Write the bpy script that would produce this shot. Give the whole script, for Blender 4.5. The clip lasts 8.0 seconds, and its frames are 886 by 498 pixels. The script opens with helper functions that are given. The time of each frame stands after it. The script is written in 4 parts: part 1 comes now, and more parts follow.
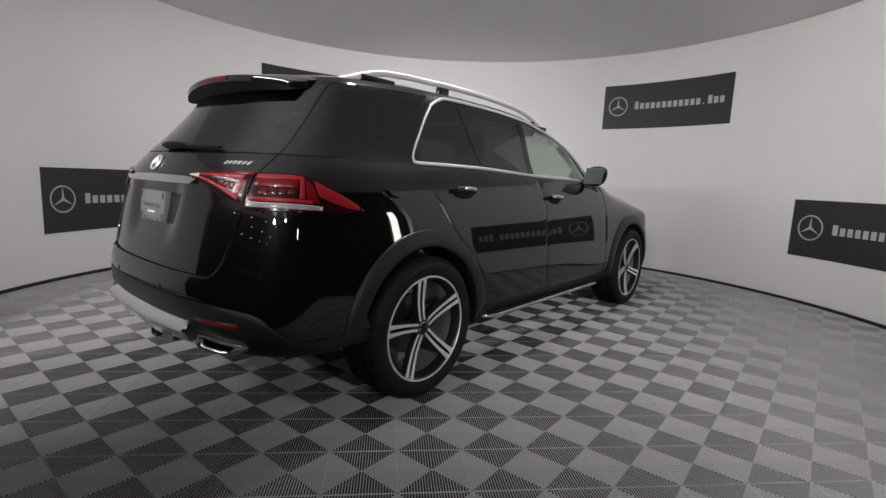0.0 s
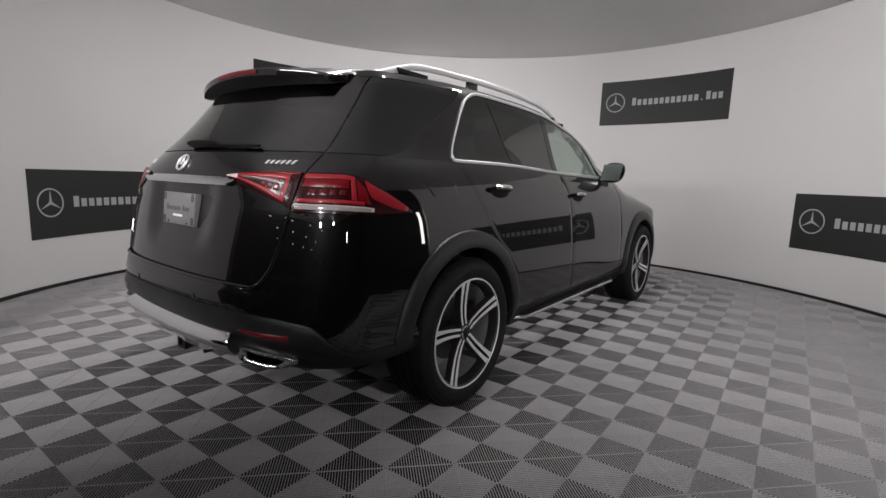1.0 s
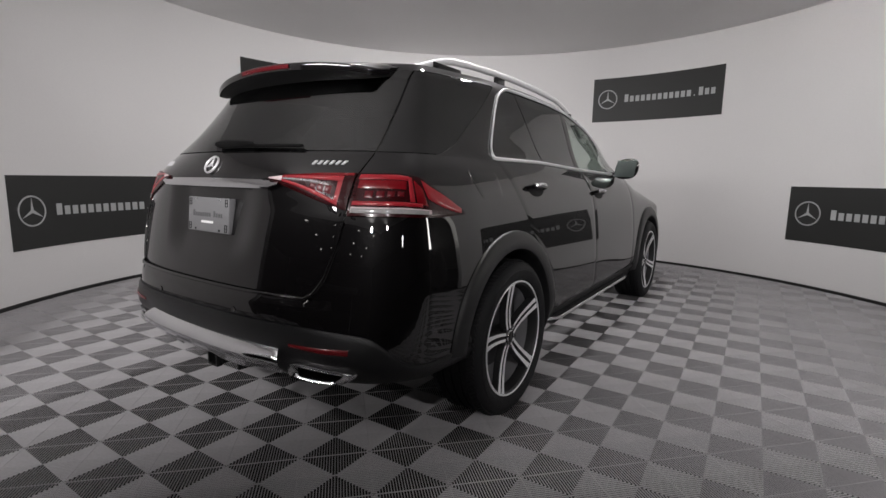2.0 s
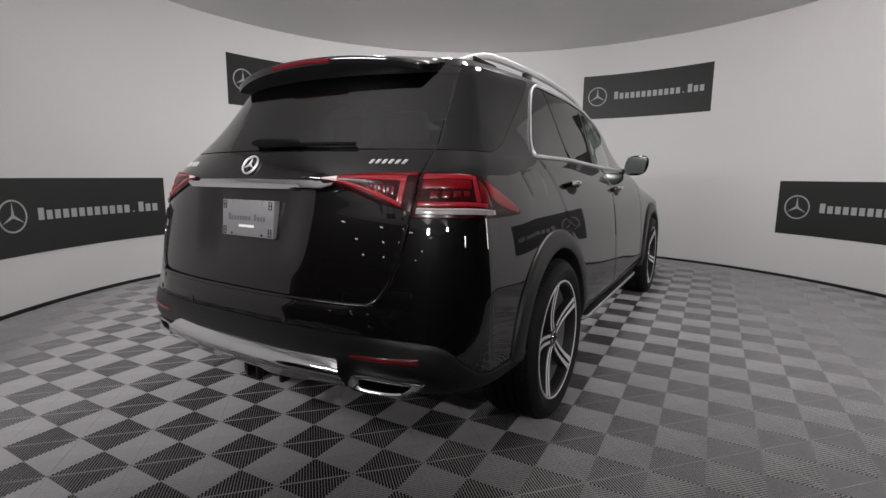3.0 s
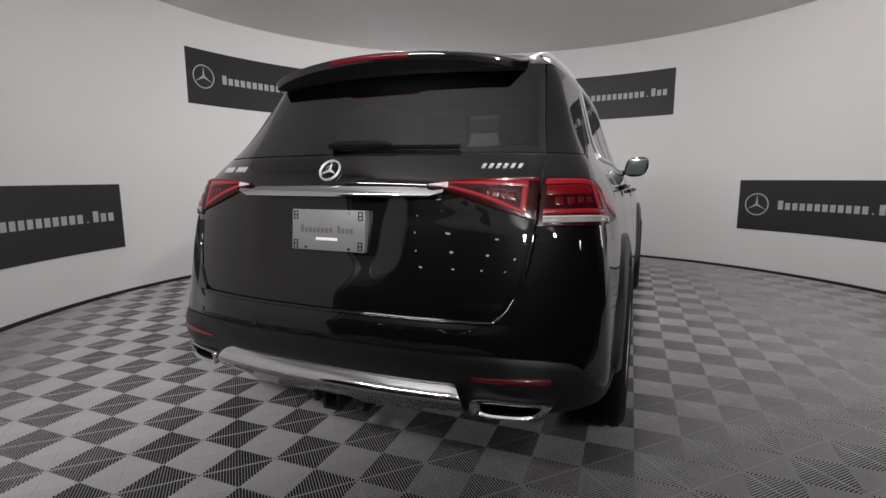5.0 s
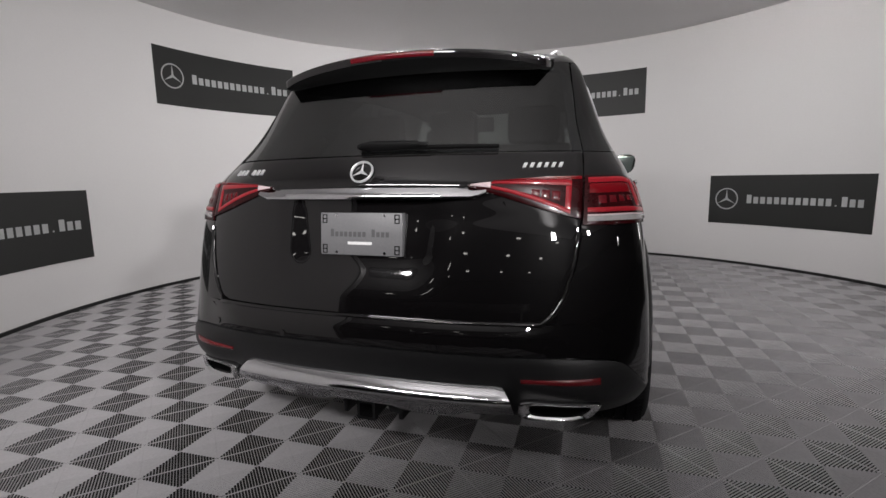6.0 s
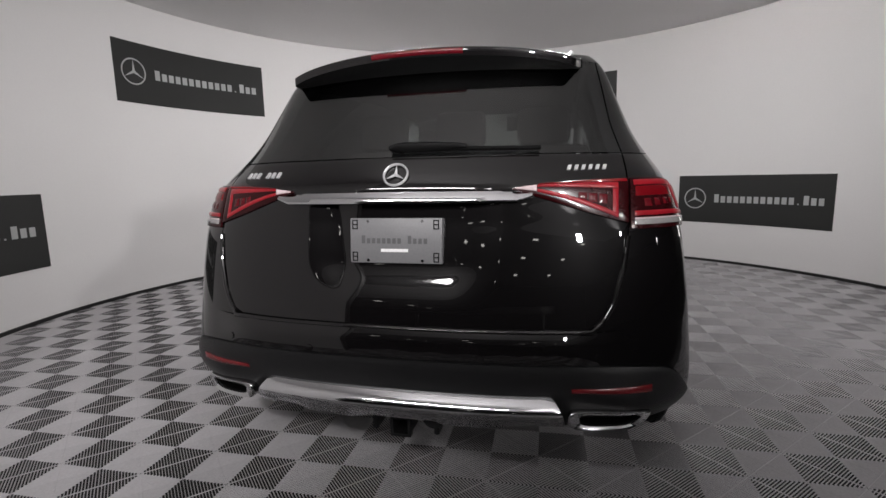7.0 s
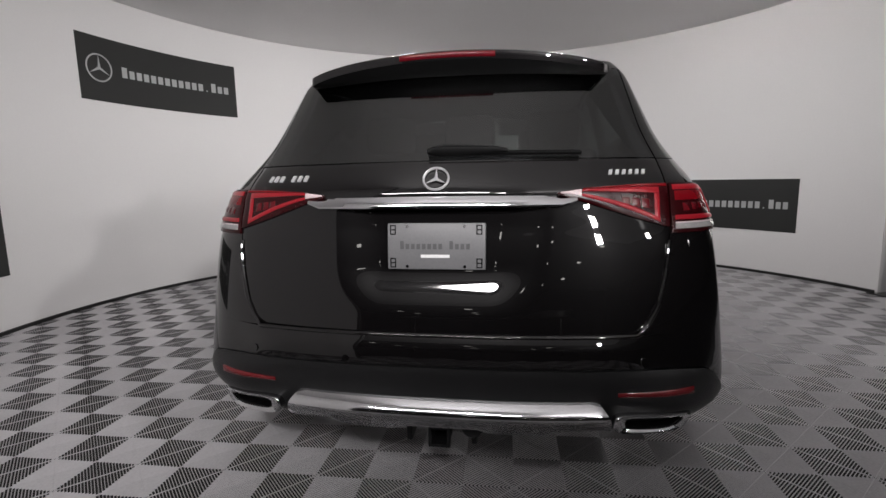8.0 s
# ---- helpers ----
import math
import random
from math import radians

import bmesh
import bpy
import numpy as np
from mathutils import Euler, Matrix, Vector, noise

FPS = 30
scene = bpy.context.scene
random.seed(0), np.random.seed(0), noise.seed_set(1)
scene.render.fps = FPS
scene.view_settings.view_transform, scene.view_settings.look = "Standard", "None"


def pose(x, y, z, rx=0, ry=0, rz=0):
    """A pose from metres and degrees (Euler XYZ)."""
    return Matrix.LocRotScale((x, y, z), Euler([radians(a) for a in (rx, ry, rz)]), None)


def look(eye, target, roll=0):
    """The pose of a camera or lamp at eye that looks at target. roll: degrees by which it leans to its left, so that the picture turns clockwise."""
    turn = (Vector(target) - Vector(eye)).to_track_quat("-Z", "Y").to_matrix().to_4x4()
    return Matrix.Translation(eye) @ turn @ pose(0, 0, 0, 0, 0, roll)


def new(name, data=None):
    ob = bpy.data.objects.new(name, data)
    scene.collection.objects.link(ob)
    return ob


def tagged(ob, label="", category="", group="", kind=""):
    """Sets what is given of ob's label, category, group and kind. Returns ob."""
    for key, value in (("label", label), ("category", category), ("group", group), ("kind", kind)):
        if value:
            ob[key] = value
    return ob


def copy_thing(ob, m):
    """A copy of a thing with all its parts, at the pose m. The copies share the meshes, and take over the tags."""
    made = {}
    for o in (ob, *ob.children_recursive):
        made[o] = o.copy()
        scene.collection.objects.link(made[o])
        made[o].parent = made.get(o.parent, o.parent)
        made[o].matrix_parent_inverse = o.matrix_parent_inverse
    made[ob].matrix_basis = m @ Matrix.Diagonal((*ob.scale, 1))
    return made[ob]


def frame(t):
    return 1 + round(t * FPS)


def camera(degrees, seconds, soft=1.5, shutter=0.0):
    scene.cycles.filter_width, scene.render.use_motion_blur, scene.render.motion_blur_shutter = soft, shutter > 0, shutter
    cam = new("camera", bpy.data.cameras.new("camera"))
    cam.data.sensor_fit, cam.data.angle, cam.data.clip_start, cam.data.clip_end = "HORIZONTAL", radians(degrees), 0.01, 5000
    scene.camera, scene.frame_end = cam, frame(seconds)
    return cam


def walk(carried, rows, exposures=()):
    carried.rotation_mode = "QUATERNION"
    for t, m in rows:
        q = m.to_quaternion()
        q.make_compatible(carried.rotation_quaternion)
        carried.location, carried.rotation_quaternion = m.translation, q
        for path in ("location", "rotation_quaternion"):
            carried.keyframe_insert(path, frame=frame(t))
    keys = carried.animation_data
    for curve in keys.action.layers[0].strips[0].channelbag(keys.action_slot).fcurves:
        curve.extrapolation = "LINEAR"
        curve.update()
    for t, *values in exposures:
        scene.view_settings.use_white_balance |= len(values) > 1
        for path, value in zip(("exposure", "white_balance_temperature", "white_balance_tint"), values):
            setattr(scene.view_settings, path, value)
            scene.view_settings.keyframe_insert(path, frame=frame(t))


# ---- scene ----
cam = camera(85.7, 8.0)
PATH = [
    (0, (2.578, -1.795, 1.164), (1.296, -0.288, 0.875), 2.6),
    (0.5, (2.427, -1.843, 1.155), (1.174, -0.313, 0.861), 2.3),
    (1, (2.26, -1.923, 1.154), (1.051, -0.357, 0.86), 2.0),
    (1.5, (2.092, -1.981, 1.147), (0.927, -0.381, 0.854), 1.5),
    (3, (1.607, -2.15, 1.144), (0.587, -0.457, 0.844), 0.4),
    (3.5, (1.451, -2.211, 1.151), (0.494, -0.481, 0.847), 0.4),
    (4, (1.314, -2.254, 1.143), (0.418, -0.492, 0.841), 0.5),
    (4.5, (1.148, -2.289, 1.146), (0.31, -0.497, 0.853), 0.3),
    (5, (1.008, -2.312, 1.155), (0.23, -0.492, 0.862), -0.2),
    (6.5, (0.632, -2.382, 1.163), (0.077, -0.483, 0.867), -1.3),
    (7, (0.492, -2.368, 1.172), (0.02, -0.447, 0.876), -1.3),
    (7.5, (0.36, -2.373, 1.176), (-0.037, -0.434, 0.887), -1.3),
    (8, (0.242, -2.386, 1.179), (-0.073, -0.432, 0.894), -1.1),
]
walk(cam, [(t, look(eye, target, roll)) for t, eye, target, roll in PATH])

# ---- world and light ----
world = bpy.data.worlds.new("hall")
scene.world = world
world.use_nodes = True
world.node_tree.nodes["Background"].inputs[0].default_value = (0.6, 0.62, 0.65, 1)
world.node_tree.nodes["Background"].inputs[1].default_value = 0.02
scene.view_settings.exposure = 0.0

CX, CY, ROOM, HIGH = 0.0, 1.40, 3.95, 3.06  # the round booth


def on_wall(deg, r=ROOM, z=0.0):
    a = radians(deg)
    return Vector((CX + r * math.cos(a), CY + r * math.sin(a), z))


def strip_light(at, aim, spread, watts, wide, tall):
    lamp = bpy.data.lights.new("led_fill", "AREA")
    lamp.shape, lamp.size, lamp.size_y, lamp.energy, lamp.color = "RECTANGLE", wide, tall, watts, (1.0, 0.966, 0.970)
    lamp.spread = radians(spread)
    new("led_fill", lamp).matrix_world = look(Vector(at), Vector(aim))


# unseen gridded fill lights added in the hall before the open side: place, aim, spread, watts, width, tallness
FILL_LEDS = (((-0.50, -3.27, 2.32), (0.4, 5.0, 2.8), 108, 26, 1.6, 0.10),
        ((0.50, -3.95, 2.45), (-1.7, -0.8, 0.2), 56, 8, 0.3, 0.12),
        ((7.00, -1.80, 2.10), (2.5, 1.0, 0.2), 48, 15, 0.18, 0.4),
        ((3.20, -5.50, 2.70), (-2.2, 3.3, 2.6), 46, 34, 0.18, 0.4),
        ((4.90, -4.20, 2.85), (-3.7, 0.1, 2.1), 46, 14, 0.18, 0.3),
        ((1.20, -4.90, 2.93), (3.0, 3.8, 2.75), 40, 17, 0.3, 0.10))
for spec in FILL_LEDS:
    strip_light(*spec)

# floor-standing uplight added unseen behind the camera, washing the ceiling before the booth
FILL_UPLIGHT = (0.3, -4.9, 1.0)
wash = bpy.data.lights.new("uplight_fill", "AREA")
wash.shape, wash.size, wash.size_y, wash.energy, wash.color = "RECTANGLE", 3.0, 0.3, 20, (1.0, 0.966, 0.970)
new("uplight_fill", wash).matrix_world = pose(FILL_UPLIGHT[0], FILL_UPLIGHT[1], FILL_UPLIGHT[2], 180)

# four square panels added out of view in the ceiling over the car, for even walls
FILL_PANELS = ((-0.75, 0.65), (0.75, 0.65), (-0.75, 1.95), (0.75, 1.95))
PANEL_SIDE = 0.16
for px, py in FILL_PANELS:
    overhead = bpy.data.lights.new("ceiling_fill_light", "AREA")
    overhead.shape, overhead.size, overhead.energy, overhead.color = "SQUARE", PANEL_SIDE, 20, (1.0, 0.966, 0.970)
    new("ceiling_fill_light", overhead).matrix_world = pose(px, py, HIGH - 0.052)


# ---- materials ----
def material(name, colour, rough=0.5, metal=0.0, coat=0.0, spread=0.12, scale=6.0, fine=160.0, bump=0.0, bump_scale=200.0, ior=1.5, coat_rough=0.03, spec=0.5, coat_ior=1.5):
    """Principled surface whose colour and roughness vary at two scales."""
    m = bpy.data.materials.new(name)
    m.use_nodes = True
    nt = m.node_tree
    b = nt.nodes["Principled BSDF"]
    tex = nt.nodes.new("ShaderNodeTexCoord")
    big, small = nt.nodes.new("ShaderNodeTexNoise"), nt.nodes.new("ShaderNodeTexNoise")
    big.inputs["Scale"].default_value, small.inputs["Scale"].default_value = scale, fine
    big.inputs["Detail"].default_value = 4
    for n in (big, small):
        nt.links.new(tex.outputs["Object"], n.inputs["Vector"])
    mix = nt.nodes.new("ShaderNodeMath")
    mix.operation = "ADD"
    nt.links.new(big.outputs["Fac"], mix.inputs[0])
    nt.links.new(small.outputs["Fac"], mix.inputs[1])
    ramp = nt.nodes.new("ShaderNodeMapRange")
    ramp.inputs["From Min"].default_value, ramp.inputs["From Max"].default_value = 0.6, 1.4
    ramp.inputs["To Min"].default_value, ramp.inputs["To Max"].default_value = 1 - spread, 1 + spread
    nt.links.new(mix.outputs[0], ramp.inputs["Value"])
    tint = nt.nodes.new("ShaderNodeVectorMath")
    tint.operation = "SCALE"
    tint.inputs[0].default_value = colour
    nt.links.new(ramp.outputs[0], tint.inputs["Scale"])
    nt.links.new(tint.outputs[0], b.inputs["Base Color"])
    wear = nt.nodes.new("ShaderNodeMath")
    wear.operation = "MULTIPLY"
    wear.inputs[1].default_value = rough
    nt.links.new(ramp.outputs[0], wear.inputs[0])
    nt.links.new(wear.outputs[0], b.inputs["Roughness"])
    b.inputs["Metallic"].default_value = metal
    b.inputs["IOR"].default_value = ior
    b.inputs["Specular IOR Level"].default_value = spec
    b.inputs["Coat Weight"].default_value = coat
    b.inputs["Coat IOR"].default_value = coat_ior
    b.inputs["Coat Roughness"].default_value = coat_rough
    if bump:
        grain, rel = nt.nodes.new("ShaderNodeTexNoise"), nt.nodes.new("ShaderNodeBump")
        grain.inputs["Scale"].default_value = bump_scale
        rel.inputs["Strength"].default_value, rel.inputs["Distance"].default_value = bump, 0.002
        nt.links.new(tex.outputs["Object"], grain.inputs["Vector"])
        nt.links.new(grain.outputs["Fac"], rel.inputs["Height"])
        nt.links.new(rel.outputs[0], b.inputs["Normal"])
    return m


def glass(name, colour, rough=0.0):
    m = bpy.data.materials.new(name)
    m.use_nodes = True
    nt = m.node_tree
    out = nt.nodes["Material Output"]
    nt.nodes.remove(nt.nodes["Principled BSDF"])
    clear, gloss = nt.nodes.new("ShaderNodeBsdfTransparent"), nt.nodes.new("ShaderNodeBsdfGlossy")
    mix, fr = nt.nodes.new("ShaderNodeMixShader"), nt.nodes.new("ShaderNodeLayerWeight")
    fr.inputs["Blend"].default_value = 0.5
    power, gain = nt.nodes.new("ShaderNodeMath"), nt.nodes.new("ShaderNodeMath")
    power.operation, power.inputs[1].default_value = "POWER", 5.0
    gain.operation, gain.inputs[1].default_value, gain.inputs[2].default_value = "MULTIPLY_ADD", 0.87, 0.13
    nt.links.new(fr.outputs["Facing"], power.inputs[0])
    nt.links.new(power.outputs[0], gain.inputs[0])
    clear.inputs["Color"].default_value = (*colour, 1)
    gloss.inputs["Roughness"].default_value = rough
    nt.links.new(gain.outputs[0], mix.inputs[0])
    nt.links.new(clear.outputs[0], mix.inputs[1])
    nt.links.new(gloss.outputs[0], mix.inputs[2])
    nt.links.new(mix.outputs[0], out.inputs["Surface"])
    return m


def glowing(name, colour, strength):
    m = bpy.data.materials.new(name)
    m.use_nodes = True
    b = m.node_tree.nodes["Principled BSDF"]
    b.inputs["Emission Color"].default_value = (*colour, 1)
    b.inputs["Emission Strength"].default_value = strength
    b.inputs["Base Color"].default_value = (*colour, 1)
    return m


PAINT = material("black_metallic_paint", (0.0030, 0.0026, 0.0029), 0.36, coat=1.0, spread=0.06, scale=2.0, fine=900, coat_rough=0.02, spec=0.035, coat_ior=1.64)
CLADDING = material("grained_plastic", (0.007, 0.007, 0.0075), 0.38, spec=0.5, spread=0.1, bump=0.25, bump_scale=700)
SATINBLACK = material("satin_black_plastic", (0.0025, 0.0025, 0.0026), 0.5, spread=0.1, spec=0.12)
TRIMBLACK = material("gloss_black_plastic", (0.006, 0.006, 0.006), 0.12, spread=0.05)
RUBBER = material("tyre_rubber", (0.008, 0.008, 0.009), 0.65, spread=0.2, spec=0.25, bump=0.3, bump_scale=350)
CHROME = material("chrome", (0.82, 0.82, 0.84), 0.07, metal=1.0, spread=0.05)
BRIGHT = material("brushed_bright_trim", (0.74, 0.74, 0.75), 0.46, metal=0.7, spread=0.05)
# half-matt grey-green stands in for a brighter hall reflected in the mirror
MIRROR = material("mirror_glass", (0.17, 0.20, 0.19), 0.14, metal=0.6, spread=0.08)
SATIN = material("satin_aluminium", (0.80, 0.80, 0.81), 0.24, metal=1.0, spread=0.06)
TIPSTEEL = material("exhaust_steel", (0.70, 0.70, 0.71), 0.14, metal=1.0, spread=0.12)
ALLOY = material("machined_alloy", (0.82, 0.82, 0.83), 0.40, metal=0.35, spread=0.08)
ALLOYDARK = material("dark_alloy", (0.035, 0.035, 0.036), 0.42, metal=0.6, spread=0.1)
BARREL = material("cast_alloy_barrel", (0.34, 0.34, 0.35), 0.45, metal=0.5, spread=0.12)
STEEL = material("brake_steel", (0.13, 0.13, 0.135), 0.4, metal=1.0, spread=0.15)
REDLENS = material("red_lens", (0.13, 0.002, 0.005), 0.25, spec=0.25, coat=0.12, spread=0.1, scale=30)
REDCELL = material("red_lamp_cell", (0.075, 0.003, 0.006), 0.20, spec=0.3, coat=0.2, spread=0.3, scale=60)
REDLINE = material("red_light_guide", (0.25, 0.007, 0.014), 0.3, spec=0.3, coat=0.5, spread=0.1, scale=40)
REDDARK = material("dark_red_lens", (0.020, 0.0012, 0.002), 0.24, spec=0.2, coat=0.10, spread=0.2, scale=30)
REFLECTOR = material("red_reflector", (0.12, 0.005, 0.008), 0.25, coat=0.5, spread=0.15, scale=60)
CLEARLENS = material("clear_lens", (0.26, 0.25, 0.25), 0.15, coat=1.0, spread=0.15, scale=40)
PALELENS = material("pale_lamp_lens", (0.55, 0.44, 0.45), 0.18, coat=0.8, spread=0.12, scale=40)
PRIVACY = glass("privacy_glass", (0.24, 0.245, 0.25))
REARGLASS = glass("tinted_rear_glass", (0.43, 0.44, 0.445))
WINDOW = glass("green_window_glass", (0.86, 0.91, 0.88))
LEATHER = material("black_leather", (0.020, 0.019, 0.018), 0.5, spread=0.15, bump=0.2)
LININGS = material("dark_lining", (0.018, 0.018, 0.019), 0.8)
PLATEGREY = material("plate_plastic", (0.15, 0.15, 0.155), 0.42, spread=0.1, bump=0.1)
PLATETEXT = material("plate_print", (0.08, 0.08, 0.083), 0.5)
WHITE = material("white_print", (0.72, 0.72, 0.72), 0.5)
WALLPAINT = material("white_wall_paint", (0.735, 0.725, 0.72), 0.65, spread=0.02, scale=0.8, fine=60, bump=0.05, bump_scale=120)
CEILPAINT = material("ceiling_paint", (0.80, 0.79, 0.79), 0.8, spread=0.025, scale=0.7, fine=40)
BOARD = material("black_banner_vinyl", (0.020, 0.021, 0.020), 0.5, spread=0.1, scale=3, bump=0.1)
LETTER = material("silver_print", (0.42, 0.43, 0.43), 0.45, spread=0.1)
BASE = material("black_base_trim", (0.012, 0.012, 0.012), 0.5)
TILE = material("grey_floor_plastic", (0.46, 0.45, 0.46), 0.5, spec=0.3, spread=0.12, scale=2.2, fine=90, bump=0.15, bump_scale=400)
SLAB = material("dark_slab", (0.008, 0.008, 0.008), 0.95)
HALL = material("dark_hall_paint", (0.035, 0.034, 0.034), 0.8)
LED = glowing("led_panel", (1.0, 0.97, 0.93), 14.0)
LEDSMALL = glowing("small_downlight", (1.0, 0.97, 0.92), 6.0)


# ---- mesh helpers ----
def obj(name, bm, mat, parent=None, label="", smooth=True):
    me = bpy.data.meshes.new(name)
    if smooth:
        for f in bm.faces:
            f.smooth = True
    bm.to_mesh(me)
    bm.free()
    me.materials.append(mat)
    ob = new(name, me)
    if parent:
        ob.parent = parent
    if label:
        tagged(ob, label)
    return ob


def part(name, bm, mat, parent, label="", smooth=True, sharp=35):
    bm.normal_update()
    for e in bm.edges:
        if len(e.link_faces) == 2 and e.calc_face_angle(0) > radians(sharp):
            e.smooth = False
    return obj(name, bm, mat, parent, label, smooth)


def grid(rows, closed=False):
    """bmesh from rows of points."""
    bm = bmesh.new()
    vs = [[bm.verts.new(p) for p in r] for r in rows]
    n = len(vs[0])
    for i in range(len(vs) - 1):
        for j in range(n if closed else n - 1):
            bm.faces.new((vs[i][j], vs[i][(j + 1) % n], vs[i + 1][(j + 1) % n], vs[i + 1][j]))
    return bm


def thicken(rows, thick, lift=0.0, roll=0.004):
    """A sheet of rows of points with thickness inwards and slightly rolled edges; outward is rows x columns."""
    a = np.array([[tuple(p) for p in r] for r in rows])
    du, dv = np.gradient(a, axis=1), np.gradient(a, axis=0)
    nrm = np.cross(du, dv)
    nrm /= np.maximum(np.linalg.norm(nrm, axis=2, keepdims=True), 1e-9)
    a = a + nrm * lift
    back = a - nrm * thick
    if roll:
        edge = np.zeros(a.shape[:2], bool)
        edge[0], edge[-1], edge[:, 0], edge[:, -1] = True, True, True, True
        a = np.where(edge[..., None], a - nrm * roll, a)
    bm = bmesh.new()
    f = [[bm.verts.new(p) for p in r] for r in a]
    b = [[bm.verts.new(p) for p in r] for r in back]
    R, C = len(f), len(f[0])
    for i in range(R - 1):
        for j in range(C - 1):
            bm.faces.new((f[i][j], f[i][j + 1], f[i + 1][j + 1], f[i + 1][j]))
            bm.faces.new((b[i][j], b[i + 1][j], b[i + 1][j + 1], b[i][j + 1]))
    for i in range(R - 1):
        bm.faces.new((f[i][0], f[i + 1][0], b[i + 1][0], b[i][0]))
        bm.faces.new((f[i][-1], b[i][-1], b[i + 1][-1], f[i + 1][-1]))
    for j in range(C - 1):
        bm.faces.new((f[0][j], b[0][j], b[0][j + 1], f[0][j + 1]))
        bm.faces.new((f[-1][j], f[-1][j + 1], b[-1][j + 1], b[-1][j]))
    return bm


def box(bm, x0, y0, z0, x1, y1, z1, bevel=0.0, m=None):
    r = bmesh.ops.create_cube(bm, size=1.0)
    vs = r["verts"]
    for v in vs:
        v.co = Vector((x0 + (v.co.x + 0.5) * (x1 - x0), y0 + (v.co.y + 0.5) * (y1 - y0), z0 + (v.co.z + 0.5) * (z1 - z0)))
    if bevel:
        es = list({e for v in vs for e in v.link_edges})
        g = bmesh.ops.bevel(bm, geom=es, offset=bevel, segments=2, affect="EDGES", profile=0.5)
        vs = list({v for f in g["faces"] for v in f.verts} | {v for v in vs if v.is_valid})
    if m is not None:
        for v in vs:
            v.co = m @ v.co
    return vs


def boxes(*specs, bevel=0.0):
    bm = bmesh.new()
    for s in specs:
        box(bm, *s, bevel=bevel)
    return bm


def sweep(path, section, closed=False):
    """A section of (side, up) points carried along a path; up is world z. Capped at its ends."""
    rows = []
    n = len(path)
    for i, p in enumerate(path):
        a, b = (path[(i - 1) % n], path[(i + 1) % n]) if closed else (path[max(i - 1, 0)], path[min(i + 1, n - 1)])
        t = (Vector(b) - Vector(a)).normalized()
        side = t.cross(Vector((0, 0, 1)))
        side = side.normalized() if side.length > 1e-6 else Vector((1, 0, 0))
        up = side.cross(t)
        rows.append([Vector(p) + side * u + up * v for u, v in section])
    if closed:
        rows.append(rows[0])
    bm = grid(rows, closed=True)
    if closed:
        bmesh.ops.remove_doubles(bm, verts=bm.verts, dist=1e-6)
    else:
        bm.verts.ensure_lookup_table()
        k = len(section)
        bm.faces.new([bm.verts[i] for i in range(k)])
        bm.faces.new([bm.verts[i] for i in range((n - 1) * k, n * k)][::-1])
    bmesh.ops.recalc_face_normals(bm, faces=bm.faces)
    return bm


def oval(a, b, n=10, power=2.0):
    return [(a * math.copysign(abs(math.cos(t)) ** (2 / power), math.cos(t)), b * math.copysign(abs(math.sin(t)) ** (2 / power), math.sin(t)))
            for t in (2 * math.pi * i / n for i in range(n))]


def lathe(profile, n=48):
    """Profile of (radius, x) turned round the x axis; closed loop of the profile."""
    rows = [[(x, r * math.cos(2 * math.pi * k / n), r * math.sin(2 * math.pi * k / n)) for k in range(n)] for r, x in profile]
    bm = grid(rows, closed=True)
    bmesh.ops.recalc_face_normals(bm, faces=bm.faces)
    return bm


def table(pairs, soft=0.02):
    """A smooth curve through a few (at, value) pairs."""
    xs, ys = np.array(pairs, float).T
    fine = np.linspace(xs[0] - 4 * soft, xs[-1] + 4 * soft, 900)
    raw = np.interp(fine, xs, ys)
    lo, hi = (ys[1] - ys[0]) / (xs[1] - xs[0]), (ys[-1] - ys[-2]) / (xs[-1] - xs[-2])
    raw = np.where(fine < xs[0], ys[0] + lo * (fine - xs[0]), np.where(fine > xs[-1], ys[-1] + hi * (fine - xs[-1]), raw))
    step = fine[1] - fine[0]
    k = max(int(3 * soft / step), 1)
    g = np.exp(-0.5 * (np.arange(-k, k + 1) * step / soft) ** 2)
    g /= g.sum()
    val = np.convolve(np.pad(raw, k, mode="edge"), g, mode="valid")
    return lambda v: float(np.interp(v, fine, val))


def flowing(points, n):
    """A smooth open line through the points (Catmull-Rom), n steps a span."""
    q = [Vector(p) for p in points]
    q = [q[0] * 2 - q[1]] + q + [q[-1] * 2 - q[-2]]
    out = []
    for i in range(1, len(q) - 2):
        a, b, c, d = q[i - 1:i + 3]
        for k in range(n):
            t = k / n
            out.append(0.5 * (2 * b + (c - a) * t + (2 * a - 5 * b + 4 * c - d) * t * t + (3 * b - a - 3 * c + d) * t ** 3))
    return out + [q[-2]]


def ease(t):
    t = min(max(t, 0.0), 1.0)
    return t * t * (3 - 2 * t)


# ---- the booth ----
def arc_sheet(a0, a1, r0, r1, z0, z1, n):
    rows = []
    for r, z in ((r0, z0), (r0, z1), (r1, z1), (r1, z0), (r0, z0)):
        rows.append([on_wall(a0 + (a1 - a0) * i / n, r, z) for i in range(n + 1)])
    bm = grid(rows)
    bmesh.ops.remove_doubles(bm, verts=bm.verts, dist=1e-5)
    for i in (0, n):
        a = a0 + (a1 - a0) * i / n
        vs = []
        for r, z in ((r0, z0), (r0, z1), (r1, z1), (r1, z0)):
            p = on_wall(a, r, z)
            vs.append(min(bm.verts, key=lambda v: (v.co - p).length))
        bm.faces.new(vs)
    bmesh.ops.recalc_face_normals(bm, faces=bm.faces)
    return bm


